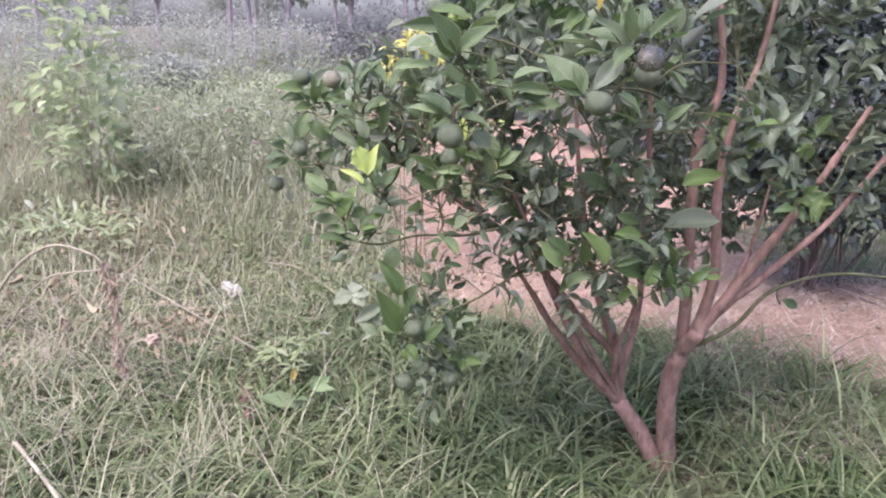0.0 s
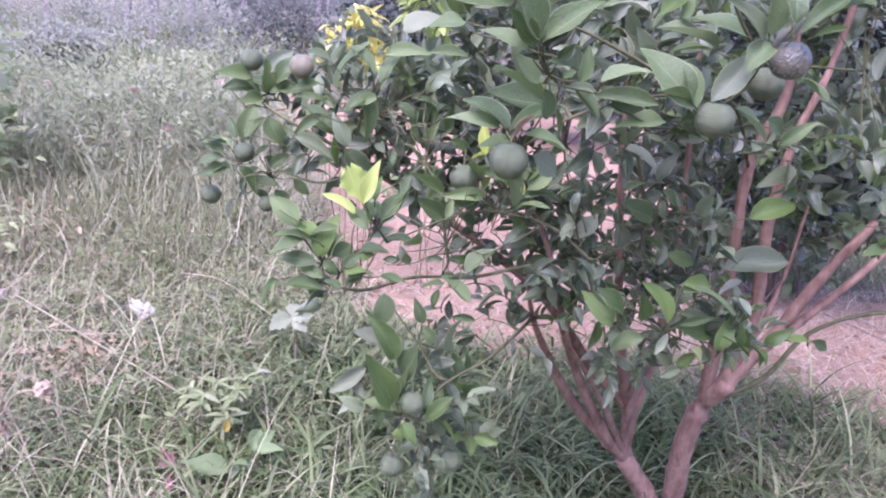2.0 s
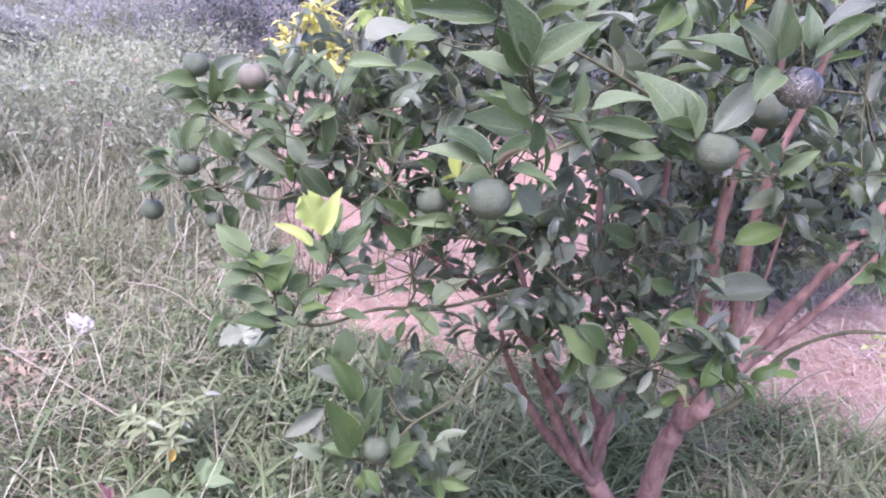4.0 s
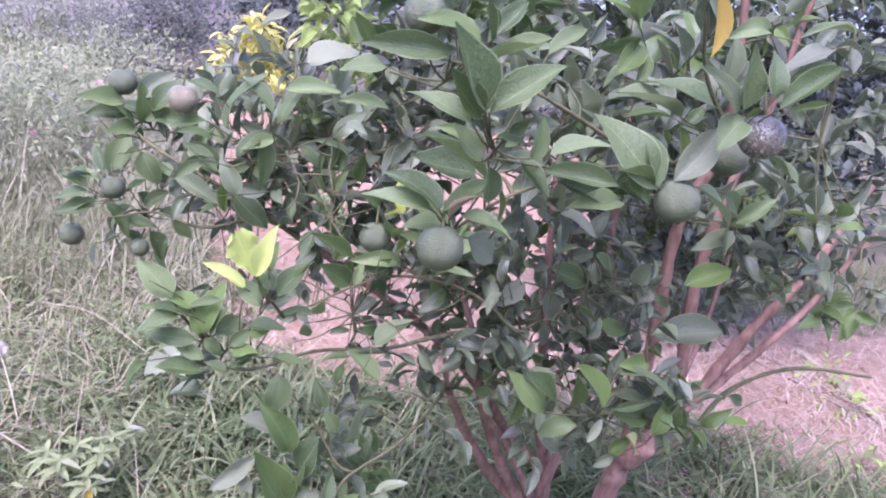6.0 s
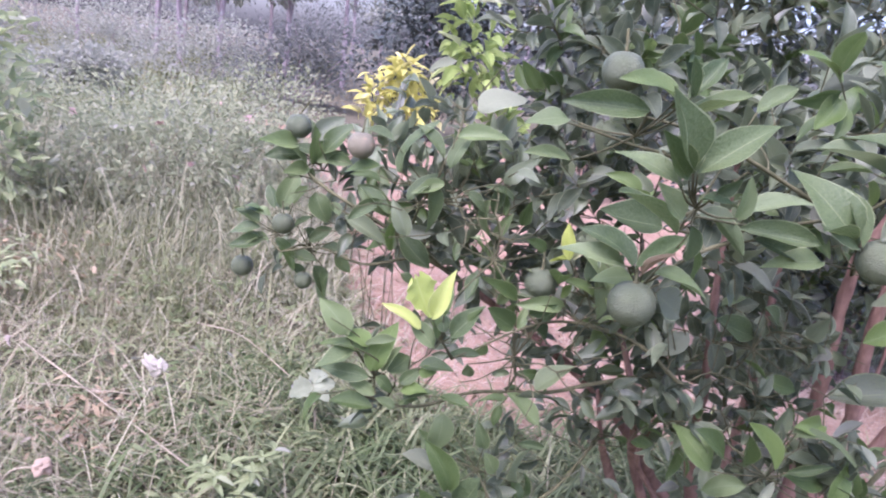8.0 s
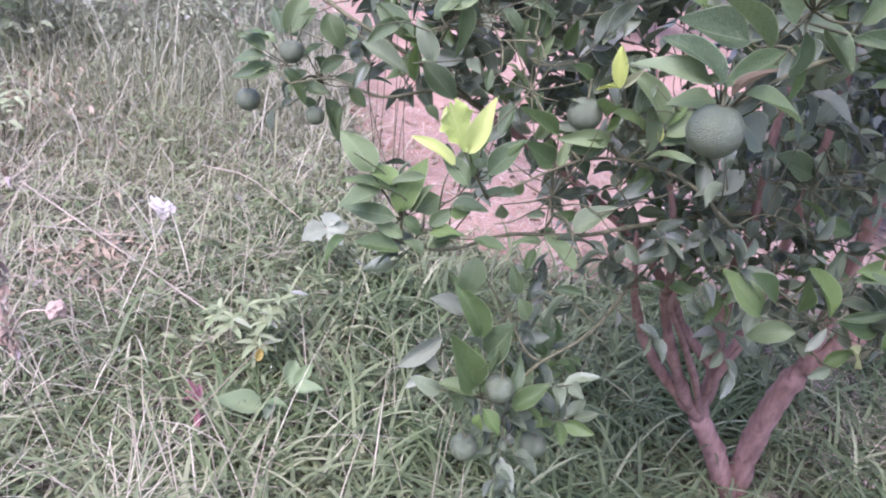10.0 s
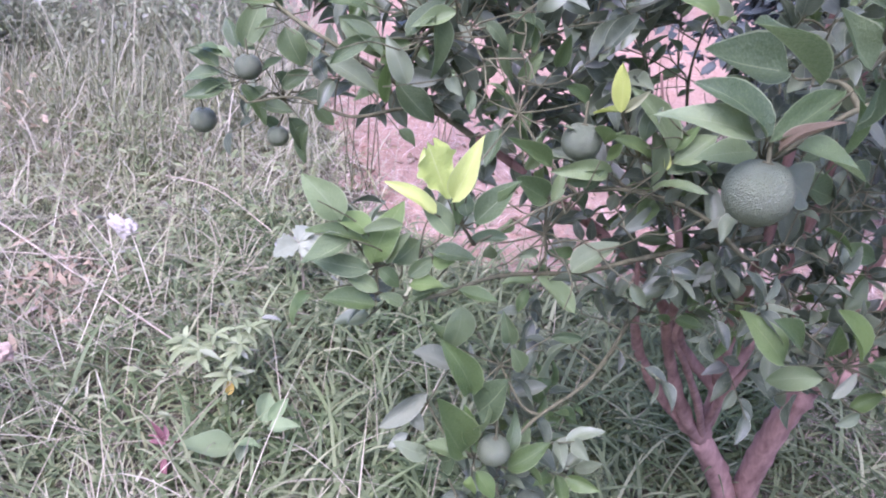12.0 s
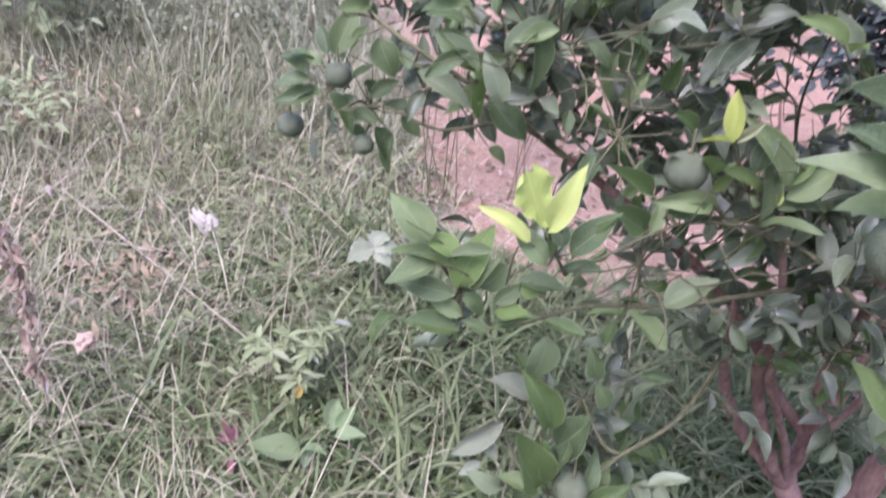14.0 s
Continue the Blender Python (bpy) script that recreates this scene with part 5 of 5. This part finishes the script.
BLOOM = []


def flower_mesh():
    """The shared mesh of a small round flower head of two rings of petals."""
    if not BLOOM:
        cloud = LeafCloud(SMALL)
        for k in range(13):
            a = 2 * np.pi * k / (8 if k < 8 else 5)
            cloud.add((0, 0, 0), (math.cos(a), math.sin(a), 0.25 if k < 8 else 1.0), (0, 0, 1), 0.04 if k < 8 else 0.03, k)
        BLOOM.append(mesh_from("flower", np.vstack(cloud.v), np.vstack(cloud.f), np.vstack(cloud.uv)))
    return BLOOM[0]


bush("flowering_bush", "sprawling grey-green bush dotted with small pink flowers", "bush", (-2.1, 6.5, GZ),
     [((0, 0, 0.6), (1.05, 0.8, 0.6), 0.5), ((0.55, 0.9, 0.5), (0.6, 0.8, 0.55), 0.28), ((-0.5, -0.2, 0.3), (0.7, 0.5, 0.34), 0.12), ((0.6, -0.4, 0.22), (0.6, 0.5, 0.28), 0.10)],
     13000, 0.055, SHRUB_LEAF, NARROW + SMALL + NARROW, 260, DRY_STEM, 0.0025, flowers=34, seed=3)
bush("tall_weed", "tall leafy green weed with pink buds", "weed", (-3.15, 5.75, GZ),
     [((0.1, 0, 0.65), (0.42, 0.34, 0.48), 0.4), ((0.0, 0.05, 1.15), (0.44, 0.34, 0.45), 0.38), ((0.05, 0, 1.7), (0.32, 0.26, 0.4), 0.22)],
     540, 0.12, TALL_LEAF, [CITRUS[1], CITRUS[3]] + SMALL, 14, DRY_STEM, 0.005, flowers=8, seed=11)
for at, lobes, k in (((-2.5, 8.4, GZ), [((0, 0, 0.6), (1.4, 0.9, 0.62), 0.7), ((0.7, 0.3, 0.8), (0.8, 0.7, 0.6), 0.3)], 5),
                     ((-4.6, 8.8, GZ), [((0, 0, 0.55), (1.3, 0.9, 0.6), 0.7), ((-0.6, 0.2, 0.8), (0.7, 0.7, 0.55), 0.3)], 7)):
    bush("wild_bush", "rounded hazy grey-green bush at the meadow's edge", "bush", at, lobes, 9000, 0.055, SHRUB_LEAF, NARROW + SMALL, 120, DRY_STEM, 0.003, group="meadow bushes", seed=k)
bush("dead_brush", "tangle of dead brown twigs and withered leaves", "brush", (-2.5, 5.2, GZ),
     [((0, -0.2, 0.16), (0.75, 0.5, 0.24), 1.0)], 260, 0.05, BROWN_LEAF, CRUMPLED, 170, DRY_STEM, 0.003, seed=17)
bush("weed_clump", "low clump of light green weeds", "weed", (-2.8, 4.85, GZ),
     [((0.1, -0.15, 0.2), (0.5, 0.35, 0.22), 1.0)], 520, 0.085, TALL_LEAF, NARROW, 30, TWIG, 0.003, seed=19)
herb = thing("weed_clump", "pale green herb with narrow pointed leaves in whorls", "weed", (-0.76, 3.15, GZ))
for k, top in enumerate(((0.000, -0.281, 0.240), (0.036, -0.223, 0.260), (0.136, -0.188, 0.270), (0.165, -0.114, 0.260), (0.104, -0.347, 0.220), (-0.060, -0.196, 0.220), (0.122, -0.269, 0.260))):
    q = np.random.default_rng(200 + k)
    top = np.array(top)
    v, f = tube_arrays(spline([(0.3 * top[0], 0.3 * top[1], -0.03), 0.6 * top, top], 4), 0.0028, 0.0018, 6)
    piece("stem", mesh_from("stem", v, f), TWIG, herb)
    for n in range(13):
        a, low = 2.4 * n, n // 7
        whorl = LeafCloud(NARROW)
        whorl.add(top - (0, 0, 0.028 * low), (math.cos(a), math.sin(a), 0.25 * q.normal() + 0.25), (0.2 * q.normal(), 0.2 * q.normal(), 1), q.uniform(0.045, 0.08) * (1 + 0.25 * low), n)
        whorl.put("leaf", SAGE_LEAF, herb, kind="")
bush("weed_clump", "small broad-leaved green weed", "weed", (-0.55, 2.58, GZ),
     [((0, 0, 0.16), (0.10, 0.07, 0.05), 1.0)], 8, 0.125, WEED, [CITRUS[1], CITRUS[3]], 5, TWIG, 0.002, seed=29)
bush("red_weed", "small weed with dark red leaves", "weed", (-0.78, 2.54, GZ),
     [((0, 0, 0.14), (0.04, 0.03, 0.035), 1.0)], 10, 0.055, RED_LEAF, NARROW, 4, TWIG, 0.002, seed=31)
bush("yellow_shrub", "young shrub with bright yellow leaves at its top", "shrub", (-0.28, 4.65, GZ),
     [((-0.02, 0, 1.58), (0.07, 0.07, 0.15), 0.3), ((-0.15, 0, 1.46), (0.06, 0.06, 0.11), 0.22), ((0.1, 0.03, 1.44), (0.08, 0.07, 0.11), 0.22), ((-0.04, 0, 1.40), (0.2, 0.1, 0.08), 0.26)],
     290, 0.08, LEAF_YELLOW, NARROW + [CITRUS[0], CITRUS[2]], 3, TWIG, 0.0028, seed=37)
bush("lime_shrub", "slender shrub with light green leaves", "shrub", (0.12, 4.75, GZ),
     [((-0.06, 0, 1.8), (0.16, 0.15, 0.3), 0.6), ((0.1, 0, 1.3), (0.2, 0.15, 0.3), 0.4)], 190, 0.115, LIME_LEAF, [CITRUS[0], CITRUS[2]], 3, TWIG, 0.0028, seed=41)


bush("soil_weed", "low green weed patch on the bare soil", "weed", (0.22, 7.2, GZ - 0.02),
     [((0, 0, 0.12), (0.32, 0.25, 0.14), 1.0)], 420, 0.07, WEED, SMALL + NARROW, 24, TWIG, 0.002, group="soil weeds", seed=47)
herbs = LeafCloud(NARROW)
for k in range(15000):
    x, y = -4.4 + 4.2 * rng.uniform() ** 0.8, rng.uniform(2.4, 7.5)
    thick = 0.35 + 0.65 * np.clip((y - 2.6) / 2.5, 0, 1)
    if soil_depth(x, y) < -0.08 and rng.uniform() < thick * tufted(np.array(x), np.array(y)):
        a = rng.uniform(0, 6.28)
        h = (0.05 + 0.28 * thick * rng.uniform()) * (0.7 + 0.5 * math.sin(2.3 * x + y))
        herbs.add((x, y, ground_z(x, y) + max(0.04, h)), (math.cos(a), math.sin(a), 0.3 * rng.normal()), (0.5 * rng.normal(), 0.5 * rng.normal() - 0.3, 1), rng.uniform(0.025, 0.07), k)
tagged(herbs.put("meadow_herbs", HERB_LEAF), "low pale green herbs grown through the meadow grass", "herbs", "", "stuff")


for at, r, n in (((2.95, 3.75), 0.16, 34), ((3.2, 4.15), 0.14, 30), ((2.6, 3.2), 0.12, 24)):
    bush("soil_weed", "yellow-green weed sprouting on the bare soil", "weed", (*at, GZ - 0.04),
         [((0, 0, 0.12), (r, r, 0.10), 1.0)], n, 0.06, LIME_LEAF, SMALL + NARROW, 5, TWIG, 0.002, group="soil weeds", seed=n)


def orchard_tree(name, label, at, lobes, leaves, size, material, seed, group=""):
    ob = bush(name, label, "tree", at, lobes, leaves, size, material, SMALL, 3, ORCHARD_BARK, 0.010, 0.25, group=group, seed=seed)
    q = np.random.default_rng(seed)
    for k in range(3):
        a = 2.1 * k + q.uniform(0, 1)
        v, f = tube_arrays(spline([(0, 0, -0.05), (0.1 * math.cos(a), 0.1 * math.sin(a), 0.4), (0.45 * math.cos(a), 0.45 * math.sin(a), 1.1)], 5), 0.035, 0.012, 8, 0.05, k)
        piece("trunk", mesh_from("trunk", v, f), ORCHARD_BARK, ob)
    return ob


# orchard trees behind, their leaves darkened to stand for shade
orchard_tree("orchard_tree", "dark dense citrus tree on the bare soil behind, shade in its leaf colour", (2.5, 4.9, GZ),
             [((0, -0.1, 1.28), (1.1, 0.8, 0.6), 0.65), ((-0.35, -0.3, 0.98), (0.6, 0.45, 0.34), 0.15), ((0.1, -0.1, 0.80), (0.75, 0.5, 0.36), 0.18), ((-0.3, 0, 1.8), (0.8, 0.7, 0.6), 0.3), ((0.8, 0, 1.9), (1.0, 0.7, 0.6), 0.3)], 6600, 0.085, LEAF_SHADED, 43, "orchard trees")
orchard_tree("orchard_tree", "dark citrus tree farther off across the bare soil, shade in its leaf colour", (2.6, 11.5, GZ),
             [((0, 0, 1.6), (1.5, 1.3, 1.2), 0.6), ((-0.6, 0, 2.6), (1.2, 1.1, 0.9), 0.4)], 4200, 0.13, LEAF_SHADED, 47, "orchard trees")
orchard_tree("orchard_tree", "dark citrus tree farther off across the bare soil, shade in its leaf colour", (0.2, 15.5, GZ),
             [((0, 0, 1.7), (1.6, 1.3, 1.3), 0.6), ((0.3, 0, 2.8), (1.3, 1.1, 1.0), 0.4)], 4200, 0.14, LEAF_SHADED, 53, "orchard trees")
orchard_tree("orchard_tree", "dark citrus tree farther off across the bare soil, shade in its leaf colour", (6.5, 8.5, GZ),
             [((0, 0, 1.5), (1.3, 1.2, 1.1), 0.6), ((0, 0, 2.4), (1.0, 1.0, 0.8), 0.4)], 3200, 0.12, LEAF_SHADED, 59, "orchard trees")

orchard_tree("orchard_tree", "dark citrus tree farther off across the bare soil, shade in its leaf colour", (4.6, 16.5, GZ),
             [((0, 0, 1.7), (1.7, 1.4, 1.3), 0.6), ((0.2, 0, 2.8), (1.4, 1.2, 1.0), 0.4)], 3600, 0.15, LEAF_SHADED, 113, "orchard trees")

# far hedge and thin trees, with haze and shade held in their colours
hedge_at = [(-3.2, 19.0, 1.7, 1.9), (-6.0, 21.0, 2.2, 1.7), (-9.5, 23.0, 2.4, 1.8), (-1.0, 24.0, 2.6, 2.6), (-13.5, 22.0, 2.6, 1.8), (-18.0, 25.0, 2.8, 1.9),
            (5.0, 22.0, 3.0, 2.6), (-6.5, 15.0, 1.2, 0.9), (-9.5, 16.0, 1.4, 1.0), (-12.0, 34.0, 4.0, 3.0), (-19.0, 35.0, 4.5, 3.2), (-27.0, 34.0, 4.5, 3.2), (-5.0, 36.0, 4.5, 3.4), (9.0, 19.0, 3.4, 3.3), (13.0, 20.0, 3.6, 3.4)]
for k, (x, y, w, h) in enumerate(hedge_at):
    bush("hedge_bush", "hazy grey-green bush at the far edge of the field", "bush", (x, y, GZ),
         [((0, 0, 0.45 * h), (w, 0.8 * w, 0.6 * h), 0.7), ((0.3 * w, 0, 0.8 * h), (0.6 * w, 0.6 * w, 0.4 * h), 0.3)], 4800, 0.10, SHADY_LEAF if k in (0, 3, 6, 12, 13, 14) else HAZE_LEAF, SMALL, 14, HAZE_BARK, 0.02, group="far bushes", seed=61 + k)


def thin_tree(at, h, seed):
    ob = thing("thin_tree", "slender far tree with a bare straight trunk", "tree", at, "far trees")
    q = np.random.default_rng(seed)
    lean = q.normal() * 0.03
    pts = [(0, 0, -0.1), (lean * h * 0.4, 0, 0.4 * h), (lean * h, 0, 0.75 * h), (lean * h * 1.2, 0, h)]
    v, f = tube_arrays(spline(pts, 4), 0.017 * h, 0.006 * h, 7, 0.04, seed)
    piece("trunk", mesh_from("trunk", v, f), HAZE_BARK, ob)
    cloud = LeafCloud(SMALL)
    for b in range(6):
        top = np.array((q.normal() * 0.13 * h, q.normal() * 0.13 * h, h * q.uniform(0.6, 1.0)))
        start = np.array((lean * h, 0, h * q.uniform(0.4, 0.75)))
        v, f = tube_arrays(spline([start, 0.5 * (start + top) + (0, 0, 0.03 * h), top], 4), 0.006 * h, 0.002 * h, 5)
        piece("limb", mesh_from("limb", v, f), HAZE_BARK, ob)
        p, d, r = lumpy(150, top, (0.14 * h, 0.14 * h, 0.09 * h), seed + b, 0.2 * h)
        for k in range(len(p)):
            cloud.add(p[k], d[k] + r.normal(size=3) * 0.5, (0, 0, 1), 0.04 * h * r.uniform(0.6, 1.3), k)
    cloud.put("crown", HAZE_LEAF, ob)
    return ob


q = np.random.default_rng(71)
protos = [thin_tree((-8.2, 27.0, GZ), 6.0, 73), thin_tree((-12.5, 29.0, GZ), 5.0, 79), thin_tree((-5.0, 30.0, GZ), 6.5, 83)]
for k in range(34):
    x = -30 + 1.15 * k + q.uniform(-0.5, 0.5)
    copy_thing(protos[k % 3], pose(x, q.uniform(26, 46), GZ, 0, 0, q.uniform(0, 360)))


# ---- dry plants and scraps in the grass ----
def dry_bundle(name, label, at, count, height, spread, seed, lean=0.12, leaves=0, r=0.005, group="", skin=DRY_STEM):
    """Bare dry stalks that stand together, with a few withered leaves."""
    ob = thing(name, label, "dry stalks", at, group)
    q = np.random.default_rng(seed)
    cloud = LeafCloud(CRUMPLED)
    for k in range(count):
        foot = np.array((q.normal() * spread, q.normal() * spread, -0.02))
        top = foot + (q.normal() * lean * height, q.normal() * lean * height, height * q.uniform(0.6, 1.0))
        v, f = tube_arrays(spline([foot, 0.5 * (foot + top) + q.normal(size=3) * 0.03 * height, top], 5), r, r * 0.5, 6, 0.05, k)
        piece("stalk", mesh_from("stalk", v, f), skin, ob)
        for j in range(leaves):
            s = q.uniform(0.15, 1)
            cloud.add(foot + (top - foot) * s, (q.normal(), q.normal(), -0.9), (q.normal(), q.normal(), 0.4), q.uniform(0.04, 0.09), j)
    if leaves:
        cloud.put("withered_leaves", BROWN_LEAF, ob)
    return ob


dry_bundle("dry_stalks", "bundle of pale dry upright stalks at the field's edge", (-4.0, 6.0, GZ), 40, 1.75, 0.2, 89, 0.11, 1, 0.006, skin=PALE_STEM)
dry_bundle("dead_plant", "collapsed dead plants with brown curled leaves", (-2.35, 3.45, GZ), 32, 0.42, 0.24, 97, 0.9, 2, 0.004, skin=PALE_STEM)
dry_bundle("dead_plant", "collapsed dead plants with brown curled leaves", (-1.95, 2.95, GZ), 18, 0.3, 0.2, 101, 1.0, 2, 0.003, skin=PALE_STEM)

wilted = thing("wilted_plant", "wilted brown plant bent over with drooping dry leaves", "dead plant", (-2.12, 2.72, GZ))
foot = np.array((-2.12, 2.72, GZ))
arch = spline(np.array([(-2.12, 2.72, -0.14), (-1.98, 2.69, 0.28), (-1.82, 2.67, 0.52), (-1.63, 2.65, 0.645), (-1.47, 2.65, 0.62), (-1.41, 2.65, 0.575)]) - foot, 6)
v, f = tube_arrays(arch, 0.007, 0.005, 7, 0.06, 3)
piece("stalk", mesh_from("stalk", v, f), DRY_STEM, wilted)
v, f = tube_arrays(spline(np.array([(-1.95, 2.75, 0.2), (-1.7, 2.68, 0.48), (-1.42, 2.65, 0.55)]) - foot, 6), 0.004, 0.004, 7, 0.06, 4)
piece("stalk", mesh_from("stalk", v, f), DRY_STEM, wilted)
hang = spline(np.array([(-1.41, 2.65, 0.575), (-1.385, 2.64, 0.5), (-1.38, 2.65, 0.36), (-1.39, 2.66, 0.2), (-1.37, 2.66, 0.05), (-1.38, 2.67, -0.12)]) - foot, 6)
v, f = tube_arrays(hang, 0.005, 0.003, 7, 0.08, 5)
piece("stalk", mesh_from("stalk", v, f), DRY_STEM, wilted)
cloud = LeafCloud(CRUMPLED + NARROW)
for k in range(130):
    p = hang[int(rng.integers(0, 23))] + rng.normal(size=3) * (0.011, 0.010, 0.01)
    cloud.add(p, (0.35 * rng.normal(), 0.35 * rng.normal(), -1.0), rng.normal(size=3), rng.uniform(0.022, 0.05), k)
cloud.put("withered_leaves", PINK_LEAF, wilted, "pinkish-brown curled dry leaves")

for pts, r, label in (([(-1.92, 3.9, 0.07), (-1.4, 3.47, 0.05), (-0.86, 3.02, 0.03)], 0.005, "long dry stick lying across the grass"),
                      ([(-1.22, 4.3, 0.08), (-0.95, 4.1, 0.12), (-0.66, 3.84, 0.05)], 0.004, "dry bent stem lying in the grass"),
                      ([(-2.101, 2.608, 0.02), (-1.514, 2.103, 0.05), (-1.129, 1.764, 0.03)], 0.012, "dry brown stick in the grass"),
                      ([(-1.72, 3.55, 0.04), (-1.5, 3.5, 0.07), (-1.25, 3.5, 0.06)], 0.0035, "dry broken stalk lying in the grass")):
    stick = stem("dry_stick", pts, r, r * 0.6, DRY_STEM, None, "", 7, 0.1, 3)
    tagged(stick, label, "stick")

litter = LeafCloud(NARROW)
for k in range(260):
    p = np.array((-1.4 + 0.13 * rng.normal(), 3.42 + 0.16 * rng.normal(), 0))
    p[2] = ground_z(p[0], p[1]) + rng.uniform(0.03, 0.13)
    litter.add(p, (rng.normal(), rng.normal(), 0.3 * rng.normal()), (0.6 * rng.normal(), 0.6 * rng.normal(), 1), rng.uniform(0.03, 0.075), k)
tagged(litter.put("leaf_litter", BROWN_LEAF), "patch of narrow withered brown leaves caught in the grass", "leaf litter", "", "stuff")

fallen = thing("fallen_leaf", "single yellow leaf fallen among the grass", "leaf", (-0.658, 2.771, 0.03))
cloud = LeafCloud([CITRUS[1]])
cloud.add((0, 0, 0), (0.25, 0.1, 1.0), (0.2, -1.0, 0.2), 0.055, 0)
cloud.put("blade", LEAF_OLD, fallen, kind="")

pale = thing("pale_weed", "weed with a whitish wilted leaf on a pale stalk", "weed", (-0.52, 3.5, GZ))
v, f = tube_arrays(spline([(0.03, 0.0, -0.02), (0.02, 0.02, 0.14), (0.0, 0.03, 0.29)], 5), 0.006, 0.004, 6, 0.05, 2)
piece("stalk", mesh_from("stalk", v, f), DRY_STEM, pale)
cloud = LeafCloud([leaf_arrays(8, 4, 0.8, 0.15, 0.3, 0.1, 0.07, seed=31, ruffle=0.16), leaf_arrays(8, 4, 0.7, 0.05, 0.45, -0.2, 0.09, seed=33, ruffle=0.2)])
for k, (a, rise) in enumerate(((0.35, 0.35), (2.9, 0.1), (3.7, -0.25), (5.3, -0.2), (1.4, 0.3))):
    cloud.add((0.0, 0.03, 0.28 + 0.004 * k), (math.cos(a), 0.6 * math.sin(a), rise), (0.25 * rng.normal(), -0.6, 0.8), rng.uniform(0.085, 0.115), k)
cloud.put("leaves", PALE_LEAF, pale, "whitish wilted leaves")

bm = bmesh.new()
bmesh.ops.create_icosphere(bm, subdivisions=3, radius=0.042)
for v in bm.verts:
    v.co *= 1 + 0.5 * noise.noise(v.co * 55) + 0.25 * noise.noise(v.co * 140)
    v.co.x *= 1.25
    v.co.y *= 0.6
    v.co.z += 0.02 * max(0, -v.co.x / 0.03)
me = bpy.data.meshes.new("white_scrap")
bm.to_mesh(me)
bm.free()
scrap = piece("white_scrap", me, SCRAP)
scrap.location = (-1.243, 3.72, 0.085)
tagged(scrap, "crumpled white scrap caught in the grass", "scrap")

bm = bmesh.new()
bmesh.ops.create_icosphere(bm, subdivisions=3, radius=0.03)
for v in bm.verts:
    v.co *= 1 + 0.6 * noise.noise(v.co * 60 + Vector((3, 0, 0)))
    v.co.z *= 0.7
me = bpy.data.meshes.new("dry_flower_head")
bm.to_mesh(me)
bm.free()
head = piece("dry_flower_head", me, PINK_LEAF)
head.location = (-1.225, 2.64, 0.25)
tagged(head, "shrivelled pinkish dry flower head on a bent stalk", "flower head")
v, f = tube_arrays(spline([(-1.38, 2.66, 0.12), (-1.32, 2.65, 0.22), (-1.225, 2.64, 0.25)], 5), 0.004, 0.003, 6, 0.06, 6)
piece("stalk", mesh_from("stalk", v - np.array((-1.225, 2.64, 0.25)), f), DRY_STEM, head)

for pts, r, label in (([(2.5, 5.2), (2.8, 4.7), (3.03, 4.0), (3.15, 3.5)], 0.012, "thin dry pole lying on the bare soil"),
                      ([(2.62, 5.25), (2.95, 4.75), (3.14, 4.1), (3.24, 3.6)], 0.009, "thin dry pole lying on the bare soil"),
                      ([(3.34, 4.6), (3.26, 4.1), (3.18, 3.75), (3.1, 3.45)], 0.026, "pale round pole lying on the bare soil")):
    pole = stem("bamboo_pole", [(x, y, GZ - 0.02 * x + 0.055 + r) for x, y in pts], r, r * 0.85, HUSK if r < 0.02 else DRY_STEM, None, "", 8, 0.04, 5)
    tagged(pole, label, "pole")

litter = LeafCloud(CRUMPLED)
for k in range(900):
    x, y = rng.uniform(-0.4, 3.6), rng.uniform(3.1, 6.0)
    if soil_depth(x, y) > -0.1:
        a = rng.uniform(0, 6.28)
        litter.add((x, y, ground_z(x, y) + 0.05), (math.cos(a), math.sin(a), 0.1), (0.4 * rng.normal(), 0.4 * rng.normal(), 1), rng.uniform(0.02, 0.06), k)
tagged(litter.put("leaf_litter", BROWN_LEAF), "small dry brown leaves scattered on the bare soil", "leaf litter")

# meadow round the standing place
grass_patch("meadow_grass", [
    (16000, tufts(scatter(-7.0, 6.0, -6.0, 1.3, tufted), 8, 0.04), (0.10, 0.28), (0.008, 0.016), (0.1, 1.1), 3, 0.0, (0.4, 1.7)),
    (14000, scatter(-7.0, 6.0, -6.0, 1.3), (0.06, 0.2), (0.008, 0.015), (0.1, 1.1), 3, 0.0, (0.3, 1.5))], GRASS_MIXED, "mixed green and dry meadow grass")
